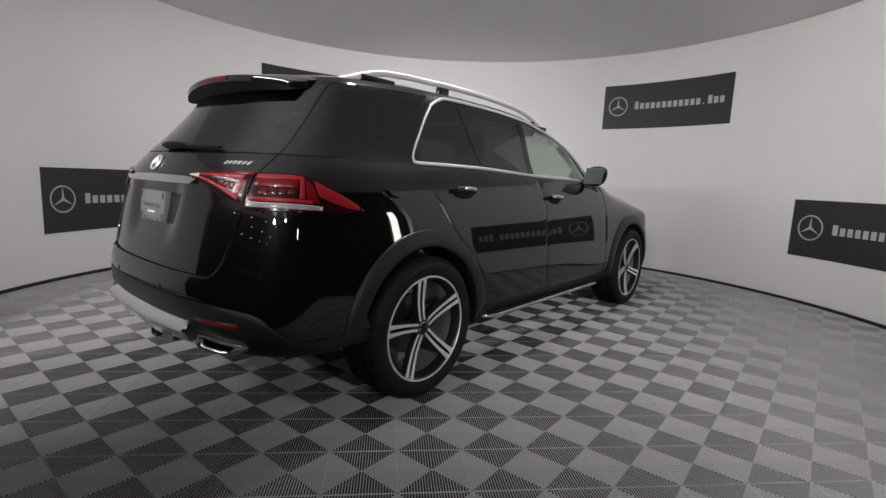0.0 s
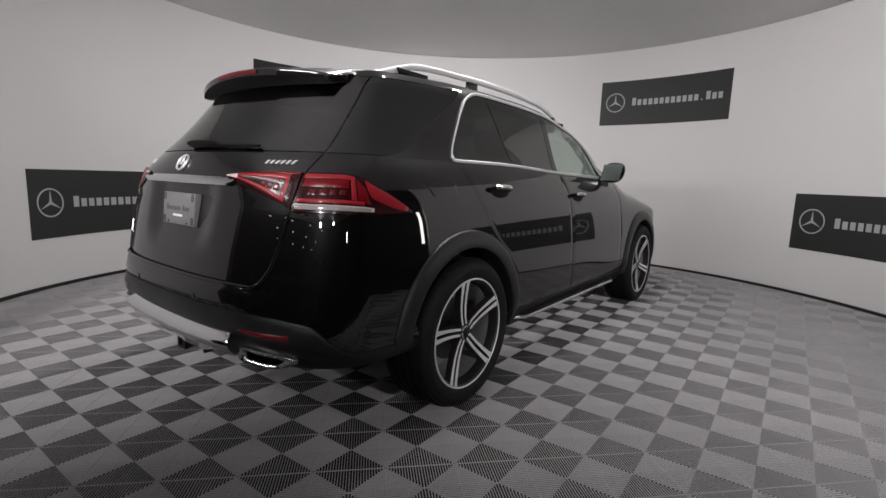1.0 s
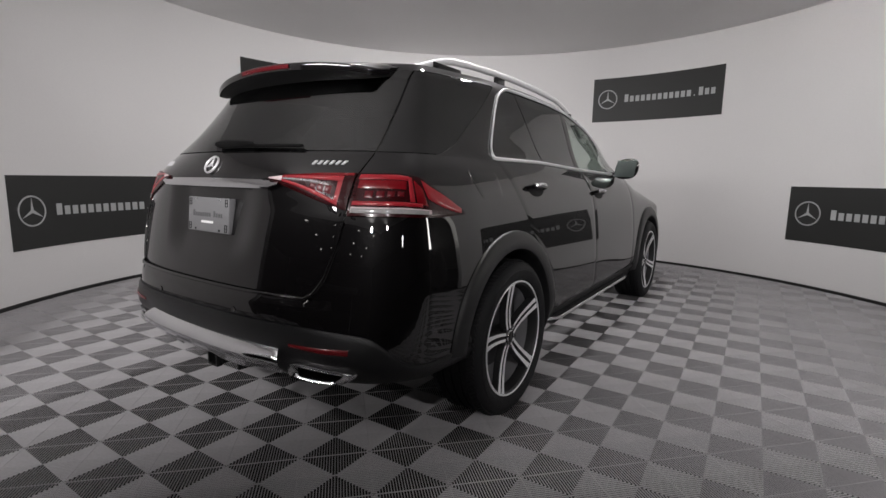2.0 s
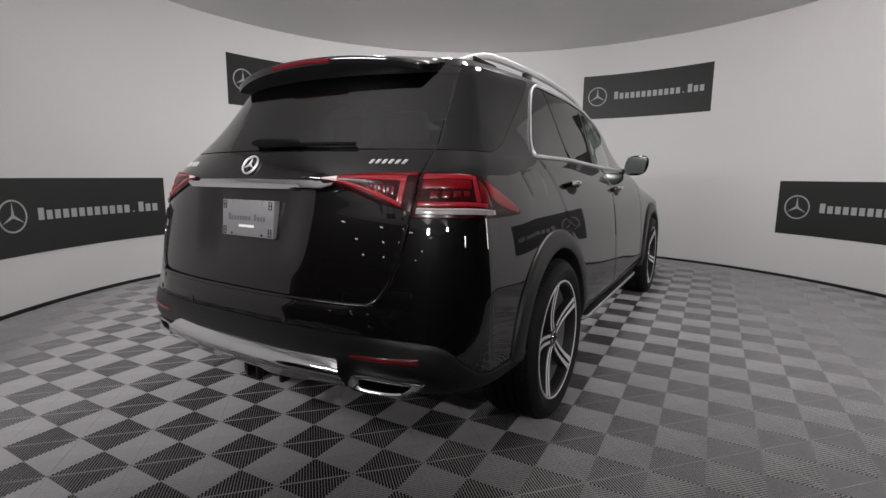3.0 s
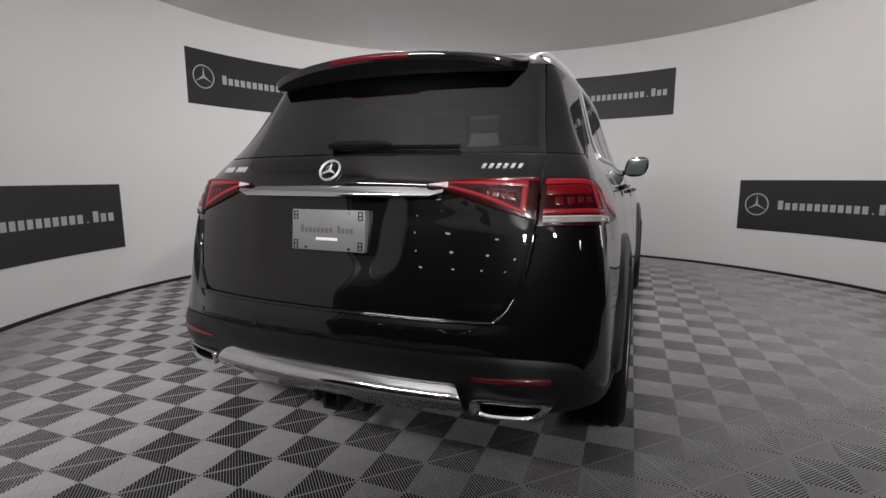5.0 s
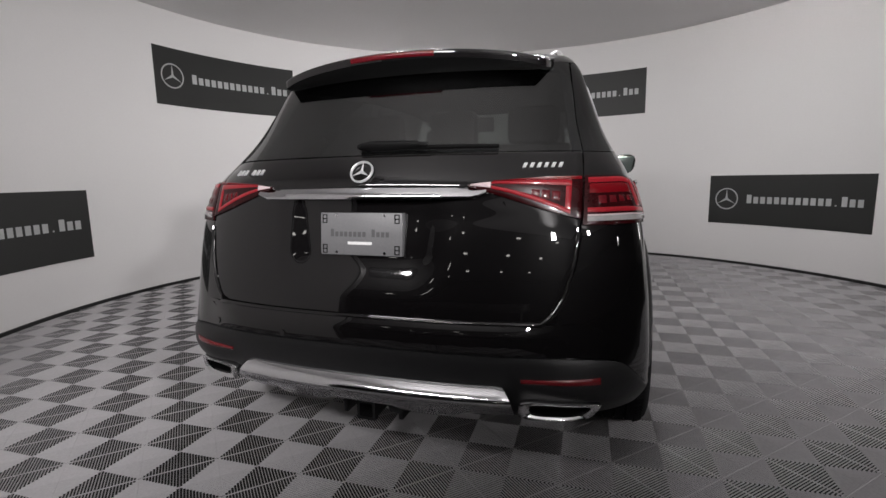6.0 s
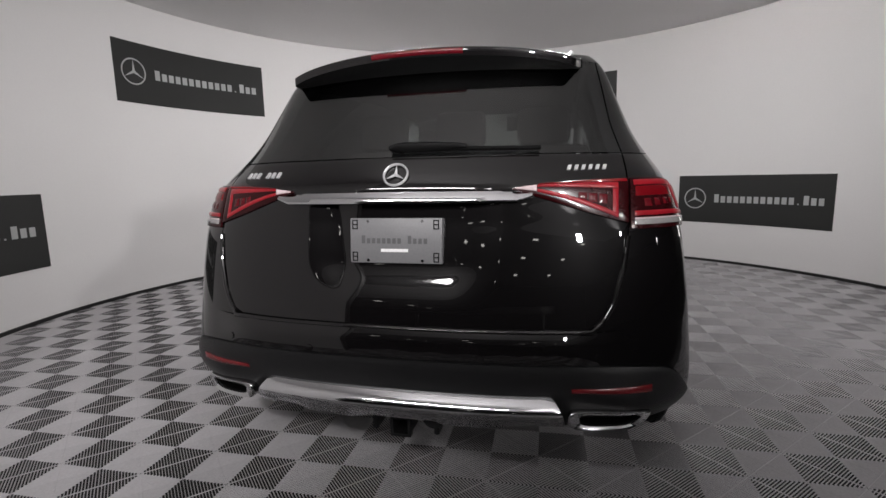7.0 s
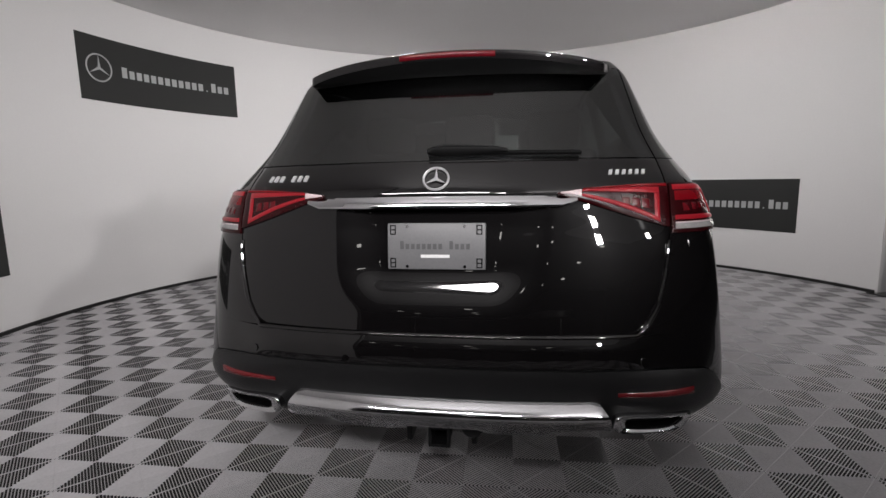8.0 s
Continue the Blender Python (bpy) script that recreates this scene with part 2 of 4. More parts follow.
WALL_FROM, WALL_TO = 20.5, 256
wall = part("wall_round", arc_sheet(WALL_FROM, WALL_TO, ROOM, ROOM + 0.12, 0.0, HIGH - 0.004, 96), WALLPAINT, None)
tagged(wall, "smooth white curved booth wall round the car", "wall", kind="structure")
trim = part("baseboard", arc_sheet(WALL_FROM + 0.3, WALL_TO - 0.3, ROOM - 0.022, ROOM - 0.001, 0.0, 0.030, 96), BASE, None)
tagged(trim, "low black skirting strip along the curved wall", "baseboard", kind="structure")
# unseen strip, added so the lit wall end isn't mirrored in the tailgate
cap = part("dark_end_strip", arc_sheet(WALL_TO + 0.02, WALL_TO + 0.25, ROOM - 0.006, ROOM + 0.126, 0.0, HIGH - 0.006, 2), BASE, None)
tagged(cap, "narrow black strip added to darken the wall's open end", "trim", kind="structure")
# the ceiling: round over the booth, running on straight over its open side
bm = bmesh.new()
edge = [on_wall(180 * k / 64, ROOM + 0.14, HIGH) for k in range(65)] + [Vector((x, y, HIGH)) for x, y in ((-5.6, CY), (-5.6, -6.6), (5.6, -6.6), (5.6, CY))]
bm.faces.new([bm.verts.new(q) for q in edge])
lid = bmesh.ops.extrude_face_region(bm, geom=bm.faces[:])
bmesh.ops.translate(bm, verts=[v for v in lid["geom"] if isinstance(v, bmesh.types.BMVert)], vec=(0, 0, 0.1))
bmesh.ops.recalc_face_normals(bm, faces=bm.faces)
ceiling = part("ceiling", bm, CEILPAINT, None)
tagged(ceiling, "flat light grey ceiling, rounded over the booth", "ceiling", kind="structure")

# the dark hall that the open side of the booth looks into
slab = part("ground", boxes((-22, -40, -0.3, 24, 9, -0.023)), SLAB, None)
tagged(slab, "dark concrete slab under the floor tiles", "ground", kind="structure")
for nm, spec in (("wall_south", (-22, -40.2, -0.3, 24, -40, 5.4)), ("wall_north", (-22, 9, -0.3, 24, 9.2, 5.4)),
                 ("wall_west", (-22.2, -40.2, -0.3, -22, 9.2, 5.4)), ("wall_east", (24, -40.2, -0.3, 24.2, 9.2, 5.4))):
    tagged(part(nm, boxes(spec), HALL, None), "plain dark wall of the hall", "wall", kind="structure")
tagged(part("ceiling_hall", boxes((-22.2, -40.2, 5.4, 24.2, 9.2, 5.6)), HALL, None), "plain dark ceiling of the hall", "ceiling", kind="structure")


def banner(a0, a1, z0, z1):
    """Curved black board with a ring mark and a line of sixteen bars; the ring is at the a1 end."""
    b = part("wall_banner", arc_sheet(a0, a1, ROOM - 0.008, ROOM - 0.001, z0, z1, 24), BOARD, None)
    tagged(b, "black rectangular banner with silver ring mark on white wall", "banner", "wall banners")
    wide = radians(a1 - a0) * ROOM
    mid = (z0 + z1) / 2 + 0.01

    def at(s, z, r=ROOM - 0.011):
        return on_wall(a1 - math.degrees(s / ROOM), r, z)
    ring = []
    for k in range(40):
        t = 2 * math.pi * k / 40
        ring.append([at(0.21 + q * math.cos(t), mid + q * math.sin(t), ROOM - d) for q, d in ((0.121, 0.009), (0.124, 0.0125), (0.133, 0.0125), (0.136, 0.009))])
    bm = grid(ring + [ring[0]])
    bmesh.ops.remove_doubles(bm, verts=bm.verts, dist=1e-5)
    for k in range(3):  # three tapered rays
        t = radians(90 + 120 * k)
        c, s = math.cos(t), math.sin(t)
        ray = [(0.125 * c, 0.125 * s), (0.016 * math.cos(t - 1.05), 0.016 * math.sin(t - 1.05)), (0, 0), (0.016 * math.cos(t + 1.05), 0.016 * math.sin(t + 1.05))]
        bm.faces.new([bm.verts.new(at(0.21 + u, mid + v, ROOM - 0.0115)) for u, v in ray])
    part("ring_mark", bm, LETTER, b, "silver ring mark with three rays")
    s0, s1 = 0.44, wide - 0.085
    step = (s1 - s0) / 16
    for k in range(16):
        if k == 12:  # the low dot
            u0, u1, v0, v1 = s0 + (k + 0.3) * step, s0 + (k + 0.5) * step, mid - 0.05, mid - 0.035
        else:
            tall = 0.052 if k in (0, 13) else 0.040
            u0, u1, v0, v1 = s0 + (k + 0.12) * step, s0 + (k + 0.80) * step, mid - 0.05, mid - 0.05 + 2 * tall
        pts = [at(u, v) for u, v in ((u0, v0), (u1, v0), (u1, v1), (u0, v1))]
        inn = [at(u, v, ROOM - 0.0085) for u, v in ((u0, v0), (u1, v0), (u1, v1), (u0, v1))]
        bm = bmesh.new()
        f, g = [bm.verts.new(p) for p in pts], [bm.verts.new(p) for p in inn]
        bm.faces.new(f)
        for i in range(4):
            bm.faces.new((f[i], g[i], g[(i + 1) % 4], f[(i + 1) % 4]))
        part("letter_bar", bm, LETTER, b, smooth=False)
    return b


banner(71.3, 96.5, 2.012, 2.630)
banner(32.7, 58.3, 0.510, 1.120)
banner(148.3, 174.5, 2.030, 2.656)
banner(187.6, 214.3, 0.470, 1.108)

# ---- the car: its skin as one smooth function ----
# p runs round the plan outline: 0 at the middle of the tail, 1 where the flank begins, then metres along the flank; left is negative
HALF_WIDE = table([(0.26, 0.83), (0.34, 0.87), (0.40, 0.915), (0.46, 0.931), (0.60, 0.932), (0.75, 0.925), (0.90, 0.910), (1.0, 0.896), (1.08, 0.878), (1.15, 0.856),
                   (1.20, 0.836), (1.26, 0.800), (1.35, 0.757), (1.50, 0.704), (1.60, 0.668), (1.64, 0.642), (1.66, 0.618)], 0.018)
TAIL_UP = table([(0.44, -1.078), (0.56, -1.057), (0.66, -1.036), (0.70, -1.028), (0.78, -1.015), (0.86, -1.002), (0.95, -0.985), (1.05, -0.965), (1.12, -0.958), (1.155, -0.963), (1.20, -0.940),
                 (1.255, -0.902), (1.40, -0.780), (1.53, -0.675), (1.66, -0.580)], 0.014)
TAIL_LOW = table([(0.26, -0.86), (0.34, -0.94), (0.42, -0.995), (0.50, -1.03), (0.58, -1.05), (0.64, -1.06), (0.69, -1.058), (0.72, -1.045)], 0.012)
CORNER = table([(0.26, 0.44), (0.40, 0.41), (0.50, 0.385), (0.60, 0.380), (0.75, 0.370), (1.04, 0.33), (1.15, 0.36), (1.25, 0.40), (1.40, 0.36), (1.53, 0.31), (1.66, 0.28)], 0.04)
SQUARE = table([(0.26, 2.5), (1.04, 2.45), (1.20, 2.1), (1.27, 2.0), (1.66, 2.0)], 0.04)
BELT = table([(-1.2, 1.262), (0.6, 1.262), (1.36, 1.233), (2.24, 1.216), (2.5, 1.185), (2.7, 1.12), (3.0, 1.07), (3.5, 0.965), (3.9, 0.86)], 0.08)
TOP = table([(-1.2, 1.57), (-0.7, 1.614), (-0.3, 1.660), (0.2, 1.690), (0.6, 1.697), (1.0, 1.692), (1.37, 1.670), (1.8, 1.588), (2.1, 1.492), (2.35, 1.372), (2.55, 1.245), (2.7, 1.165), (3.0, 1.105), (3.5, 0.99), (3.9, 0.875)], 0.06)
NOSE, NOSE_D = 3.86, 0.55


def mix(a, b, t):
    return a + (b - a) * t


def warp(y, z):
    """The roofline, belt and bonnet fall away towards the front and the tail."""
    if z <= 0.9:
        return z
    b = BELT(y)
    if z <= 1.262:
        return 0.9 + (z - 0.9) * (b - 0.9) / 0.362
    return b + (z - 1.262) * (TOP(y) - b) / 0.398


def niche(x, z):
    """The hollow for the plate, deepest under the bright strip."""
    if z > 1.125:
        return 0.0
    wide = 0.345 + 0.10 * (z - 0.95)
    return 0.0236 * ease((wide - abs(x)) / 0.17) * ease((z - 0.775 - 0.4 * max(abs(x) - 0.12, 0) ** 2) / 0.15) * ease((1.125 - z) / 0.02)


def pt(p, z, low=False, lift=0.0):
    w, d, n = HALF_WIDE(z), CORNER(z), SQUARE(z)
    yr = TAIL_LOW(z) if low else TAIL_UP(z)
    s = abs(p)
    if low:  # the bumper runs into the flank without a step
        yr = mix(yr, TAIL_UP(z), ease((s - 0.30) / 0.22) * ease((z - 0.40) / 0.16))
    if s <= 1:
        t = s * math.pi / 2
        x, y = w * max(math.sin(t), 0) ** (2 / n), yr + d - d * max(math.cos(t), 0) ** (2 / n)
    else:
        y, x = yr + d + s - 1, w
        q = (y - NOSE + NOSE_D) / NOSE_D
        if q > 0:
            x = w * max(1 - min(q, 1) ** 2.6, 0) ** (1 / 2.6)
    x += 0.020 * ease((y + 0.72) / 0.45) * ease((1.32 - z) / 0.22) * x / w
    if not low:
        y += niche(x, z)
    return Vector((math.copysign(x, p), y, warp(y, z)))


def p_x(x, z, low=False):
    return math.copysign(math.asin(min(abs(x) / HALF_WIDE(z), 1) ** (SQUARE(z) / 2)) * 2 / math.pi, x)


def p_y(y, z, low=False):
    yr, d = (TAIL_LOW(z) if low else TAIL_UP(z)), CORNER(z)
    if y >= yr + d:
        return 1 + y - yr - d
    return math.acos(min(max((yr + d - y) / d, 0), 1) ** (SQUARE(z) / 2)) * 2 / math.pi


def skin(x, z, off=0.0, low=False):
    """A point of the tail at that x and z, off metres outwards, and its outward normal."""
    p = p_x(x, z, low)
    a, b, c = pt(p, z, low), pt(p + 0.01, z, low), pt(p, z + 0.006, low)
    n = (b - a).cross(c - a).normalized()
    return a + n * off, n


def flank(y, z, off=0.0, low=False):
    p = p_y(y, z, low)
    a, b, c = pt(p, z, low), pt(p + 0.01, z, low), pt(p, z + 0.006, low)
    n = (b - a).cross(c - a).normalized()
    return a + n * off, n


def sheet(pz, nu, nv, side=1, low=False, thick=0.012, lift=0.0, roll=0.0025):
    """A panel over u, v in 0..1; pz gives p and z; side -1 mirrors it."""
    rows = []
    for j in range(nv + 1):
        r = []
        for i in range(nu + 1):
            p, z = pz(i / nu if side > 0 else 1 - i / nu, j / nv)
            r.append(pt(p * side, z, low))
        rows.append(r)
    return thicken(rows, thick, lift, roll)


def cut_arch(bm, r=0.47, centres=(0.0, 2.995)):
    dead = [f for f in bm.faces if any(math.hypot(f.calc_center_median().y - c, f.calc_center_median().z - 0.385) < r for c in centres)]
    bmesh.ops.delete(bm, geom=dead, context="FACES")
    return bm


suv = new("suv")
suv.matrix_basis = Matrix.Translation((-0.012, 0.018, 0)) @ Matrix.Diagonal((1.0, 0.994, 0.985, 1.0))
tagged(suv, "shiny black five-door suv parked on the grey tiled floor", "car")
BOTH = (1, -1)

# tailgate outline: half width by height
GATE = table([(0.69, 0.50), (0.71, 0.575), (0.74, 0.625), (0.80, 0.662), (0.90, 0.688), (1.04, 0.706), (1.20, 0.704), (1.262, 0.697), (1.38, 0.668), (1.50, 0.650), (1.66, 0.622)], 0.010)
DOOR_SEAM = table([(0.40, 0.50), (0.60, 0.50), (0.75, 0.40), (0.90, 0.235), (1.10, 0.10), (1.26, 0.03)], 0.04)
QUARTER_EDGE = table([(1.262, -0.44), (1.28, -0.36), (1.31, -0.285), (1.38, -0.16), (1.50, 0.05), (1.62, 0.25), (1.66, 0.31)], 0.010)
DLO_REAR = table([(1.262, 0.012), (1.30, 0.030), (1.50, 0.195), (1.59, 0.285), (1.625, 0.38), (1.66, 0.55)], 0.010)
DIVIDER = table([(1.25, 0.66), (1.45, 0.585), (1.66, 0.50)], 0.010)  # bar between quarter light and rear window
CLAD_TOP = table([(0.0, 0.632), (0.35, 0.628), (0.55, 0.614), (0.68, 0.600), (0.80, 0.53), (0.88, 0.475), (1.0, 0.463), (1.3, 0.463)], 0.03)

tailgate = part("tailgate", sheet(lambda u, v: (p_x(mix(-1, 1, u) * GATE(mix(0.695, 1.2558, v)), mix(0.695, 1.2558, v)), mix(0.695, 1.2558, v)), 130, 90, roll=0.0010), PAINT, suv)
rear_window = part("rear_window", sheet(lambda u, v: (p_x(mix(-1, 1, u) * (GATE(mix(1.2605, 1.64, v)) - 0.001), mix(1.2605, 1.64, v)), mix(1.2605, 1.64, v)), 40, 24, thick=0.005, roll=0.0002), REARGLASS, tailgate, "dark tinted rear window glass")
rear_window.visible_shadow = False

bumper = part("rear_bumper", sheet(lambda u, v: (mix(-1, 1, u) * p_y(-0.40, 0.6, True), mix(CLAD_TOP(abs(mix(-1, 1, u)) * p_y(-0.40, 0.6, True)), 0.7192, v)), 110, 14, low=True, roll=0), PAINT, suv)
# the ledge on top of the bumper, under the tailgate
rows = []
for j in range(5):
    rows.append([pt(p_x(x, 0.716, True), 0.716, True) + Vector((-x * 0.045 * j / 4, 0.075 * j / 4, 0.003 * math.sin(j * 0.8) + 0.001)) for x in np.linspace(-0.615, 0.615, 60)])
part("bumper_ledge", thicken(rows, 0.01, 0, 0.002), PAINT, bumper)
part("bumper_cladding", sheet(lambda u, v: (mix(-1, 1, u) * p_y(-0.40, 0.5, True), mix(0.40, CLAD_TOP(abs(mix(-1, 1, u)) * p_y(-0.40, 0.5, True)) - 0.004, v)), 110, 16, low=True, lift=0.006), CLADDING, bumper, "dark grey grained plastic bumper cladding")
rows = []
for j in range(7):
    rows.append([Vector((q.x * (1 - 0.02 * j), q.y + 0.07 * j, 0.403 - 0.016 * math.sin(j * 0.5))) for q in (pt(mix(-1, 1, i / 80) * p_y(-0.42, 0.40, True), 0.402, True) for i in range(81))])
part("bumper_underside", thicken(rows[::-1], 0.012, 0, 0.0), LININGS, bumper)

for s in BOTH:
    z0, z1 = 0.7194, 1.2558
    part("quarter_panel", cut_arch(sheet(lambda u, v: (mix(p_x(GATE(mix(z0, z1, v)) + 0.005, mix(z0, z1, v)), p_y(DOOR_SEAM(mix(z0, z1, v)) - 0.004, mix(z0, z1, v)), u), mix(z0, z1, v)), 60, 28, s, roll=0)), PAINT, suv)
    part("rear_pillar", sheet(lambda u, v: (mix(p_y(QUARTER_EDGE(mix(1.2563, 1.655, v)) + 0.002, mix(1.2563, 1.655, v)), p_y(DLO_REAR(mix(1.2563, 1.655, v)) - 0.004, mix(1.2563, 1.655, v)), u), mix(1.2563, 1.655, v)), 16, 30, s, roll=0.0002), PAINT, suv)
    w = part("quarter_window", sheet(lambda u, v: (mix(p_x(GATE(mix(1.2590, 1.625, v)) + 0.004, mix(1.2590, 1.625, v)), p_y(QUARTER_EDGE(mix(1.2590, 1.625, v)) - 0.002, mix(1.2590, 1.625, v)), u), mix(1.2590, 1.625, v)), 30, 26, s, thick=0.006, roll=0.0002), PRIVACY, suv, "dark tinted wraparound quarter window")
    w.visible_shadow = False
    part("pillar_lining", sheet(lambda u, v: (mix(p_x(GATE(mix(1.2590, 1.625, v)) + 0.003, mix(1.2590, 1.625, v)), p_y(QUARTER_EDGE(mix(1.2590, 1.625, v)) - 0.003, mix(1.2590, 1.625, v)), u), mix(1.2590, 1.625, v)), 16, 12, s, thick=0.006, lift=-0.05, roll=0), LININGS, suv, "dark lining behind the quarter window")
    part("roof_side", sheet(lambda u, v: (mix(p_x(0.44, mix(1.628, 1.66, v)), p_y(2.58, mix(1.628, 1.66, v)), u), mix(1.628, 1.66, v)), 80, 4, s, roll=0.0003), PAINT, suv)
    part("front_pillar", sheet(lambda u, v: (p_y(mix(2.405, 2.60, u), mix(1.2568, 1.627, v)), mix(1.2568, 1.627, v)), 6, 12, s, roll=0.0005), PAINT, suv)

    # doors, each with its window
    rear_door = part("rear_door", cut_arch(sheet(lambda u, v: (mix(p_y(DOOR_SEAM(mix(0.405, 1.254, v)), mix(0.405, 1.254, v)), p_y(1.290, mix(0.405, 1.254, v)), u), mix(0.405, 1.254, v)), 40, 40, s)), PAINT, suv)
    front_door = part("front_door", sheet(lambda u, v: (mix(p_y(1.296, mix(0.405, 1.254, v)), p_y(2.36, mix(0.405, 1.254, v)), u), mix(0.405, 1.254, v)), 36, 36, s), PAINT, suv)
    for nm, fa, fb, mat, par in (("quarter_light", lambda z: DLO_REAR(z) + 0.004, lambda z: DIVIDER(z) - 0.006, PRIVACY, rear_door), ("door_window", lambda z: DIVIDER(z) + 0.006, lambda z: 1.225, PRIVACY, rear_door),
                                 ("door_window", lambda z: 1.295, lambda z: 2.40, WINDOW, front_door)):
        w = part(nm, sheet(lambda u, v: (mix(p_y(fa(mix(1.264, 1.628, v)), mix(1.264, 1.628, v)), p_y(fb(mix(1.264, 1.628, v)), mix(1.264, 1.628, v)), u), mix(1.264, 1.628, v)), 14, 16, s, thick=0.005, lift=-0.006, roll=0.001), mat, par, "dark tinted side glass" if mat is PRIVACY else "clear greenish side glass")
        w.visible_shadow = False
    for fa, fb, par in ((lambda z: DIVIDER(z) - 0.006, lambda z: DIVIDER(z) + 0.006, rear_door), (lambda z: 1.225, lambda z: 1.295, front_door)):
        part("window_pillar", sheet(lambda u, v: (p_y(mix(fa(mix(1.262, 1.63, v)), fb(mix(1.262, 1.63, v)), u), mix(1.262, 1.63, v)), mix(1.262, 1.63, v)), 4, 14, s, thick=0.03, lift=-0.005, roll=0.0005), TRIMBLACK, par, "gloss black window pillar")
    # bright line round the side windows
    loop = [(y, 1.260) for y in np.linspace(2.44, 0.045, 32)] + [(DLO_REAR(z) + (0.010 if z < 1.28 else 0), z) for z in np.linspace(1.265, 1.622, 18)] + [(y, 1.632) for y in np.linspace(0.43, 2.46, 32)]
    path = [flank(y, z, 0.003)[0] for y, z in loop]
    part("window_trim", sweep([Vector((q.x * s, q.y, q.z)) for q in path], oval(0.005, 0.009, 8)), BRIGHT, suv, "bright aluminium side window surround")

    part("front_fender", cut_arch(sheet(lambda u, v: (mix(p_y(2.366, mix(0.42, 1.25, v)), p_y(3.50, mix(0.42, 1.25, v)), u), mix(0.42, 1.25, v)), 40, 30, s)), PAINT, suv)
    part("sill_cladding", sheet(lambda u, v: (mix(p_y(0.40, mix(0.27, 0.402, v)), p_y(2.6, mix(0.27, 0.402, v)), u), mix(0.27, 0.402, v)), 40, 6, s, lift=0.004), CLADDING, suv, "dark grey plastic sill cladding")

part("front_bumper", sheet(lambda u, v: (p_y(3.505, mix(0.27, 1.25, v)) + (NOSE - 3.507) * (1 - (1 - u) ** 2), mix(0.27, 1.25, v)), 24, 20), PAINT, suv)
part("front_bumper", sheet(lambda u, v: (p_y(3.505, mix(0.27, 1.25, v)) + (NOSE - 3.507) * (1 - (1 - u) ** 2), mix(0.27, 1.25, v)), 24, 20, -1), PAINT, suv)


def top_sheet(y0, y1, ny, crown, inset=0.0):
    rows = []
    for j in range(ny + 1):
        y = mix(y0, y1, j / ny)
        e, _ = flank(y, 1.658)
        c = crown * (0.55 + 0.45 * ease((y + 0.6) / 0.9))
        rows.append([Vector((u * (e.x - inset), y, e.z + c * (1 - abs(u) ** 4))) for u in np.linspace(-1, 1, 41)])
    return rows


part("roof", thicken(top_sheet(-0.545, 1.30, 44, 0.058), 0.02, 0, 0.002), PAINT, suv)
w = part("windscreen", thicken(top_sheet(1.306, 2.60, 24, 0.058, 0.03), 0.006, 0, 0.001), WINDOW, suv, "clear windscreen glass")
w.visible_shadow = False
part("bonnet", thicken(top_sheet(2.61, 3.80, 30, 0.04), 0.02, 0, 0.003), PAINT, suv)

# underbody and cabin tub, dark
for nm, spec in (("underbody", (-0.62, -0.62, 0.28, 0.62, 3.5, 0.34)), ("rear_crossmember", (-0.60, -0.66, 0.34, 0.60, -0.62, 0.70)), ("door_lining", (-0.80, 0.50, 0.31, -0.76, 2.45, 1.20)),
                 ("door_lining", (0.76, 0.50, 0.31, 0.80, 2.45, 1.20)), ("firewall", (-0.78, 2.30, 0.31, 0.78, 2.36, 1.10)), ("load_floor", (-0.60, -0.66, 0.62, 0.60, 0.5, 0.68)),
                 ("load_side_lining", (-0.60, -0.55, 0.31, -0.56, 0.5, 1.15)), ("load_side_lining", (0.56, -0.55, 0.31, 0.60, 0.5, 1.15))):
    part(nm, boxes(spec, bevel=0.004), LININGS, suv, smooth=False)
part("headlining", thicken(top_sheet(-0.50, 1.28, 20, 0.04, 0.03), 0.01, -0.05, 0), LININGS, suv, "dark cabin headlining")


def seat(x, y, wide, bench=False):
    bm = bmesh.new()
    box(bm, x - wide / 2, y - 0.05, 0.55, x + wide / 2, y + 0.5, 0.75, 0.05)
    box(bm, x - wide / 2, y - 0.22, 0.68, x + wide / 2, y - 0.04, 1.345 if bench else 1.30, 0.05)
    for c in ((-0.42, 0, 0.42) if bench else (0,)):
        box(bm, x + c - 0.13, y - 0.25, 1.34, x + c + 0.13, y - 0.15, 1.53, 0.04)
        box(bm, x + c - 0.05, y - 0.21, 1.24, x + c + 0.05, y - 0.19, 1.34)
    return bm


for x in (-0.37, 0.37):
    part("front_seat", seat(x, 1.25, 0.52), LEATHER, suv, "black leather front seat with headrest")
part("rear_seat", seat(0, 0.32, 1.30, True), LEATHER, suv, "black leather rear bench with three headrests")
for x in (-0.36, 0.36):
    part("sun_visor", boxes((x - 0.27, 1.50, 1.545, x + 0.27, 1.53, 1.66), bevel=0.008), LININGS, suv, "dark sun visor")
part("cargo_blind", boxes((-0.60, -0.62, 1.13, 0.60, 0.12, 1.15), bevel=0.004), LININGS, suv, "dark load area blind")
part("dashboard", boxes((-0.72, 1.95, 0.75, 0.72, 2.30, 1.13), bevel=0.05), LININGS, suv, "black dashboard")
part("steering_wheel", sweep([Vector((-0.37 + 0.185 * math.cos(a), 1.84 - 0.06 * math.sin(a), 1.03 + 0.175 * math.sin(a))) for a in (2 * math.pi * k / 24 for k in range(24))], oval(0.015, 0.015, 6), True), LEATHER, suv)

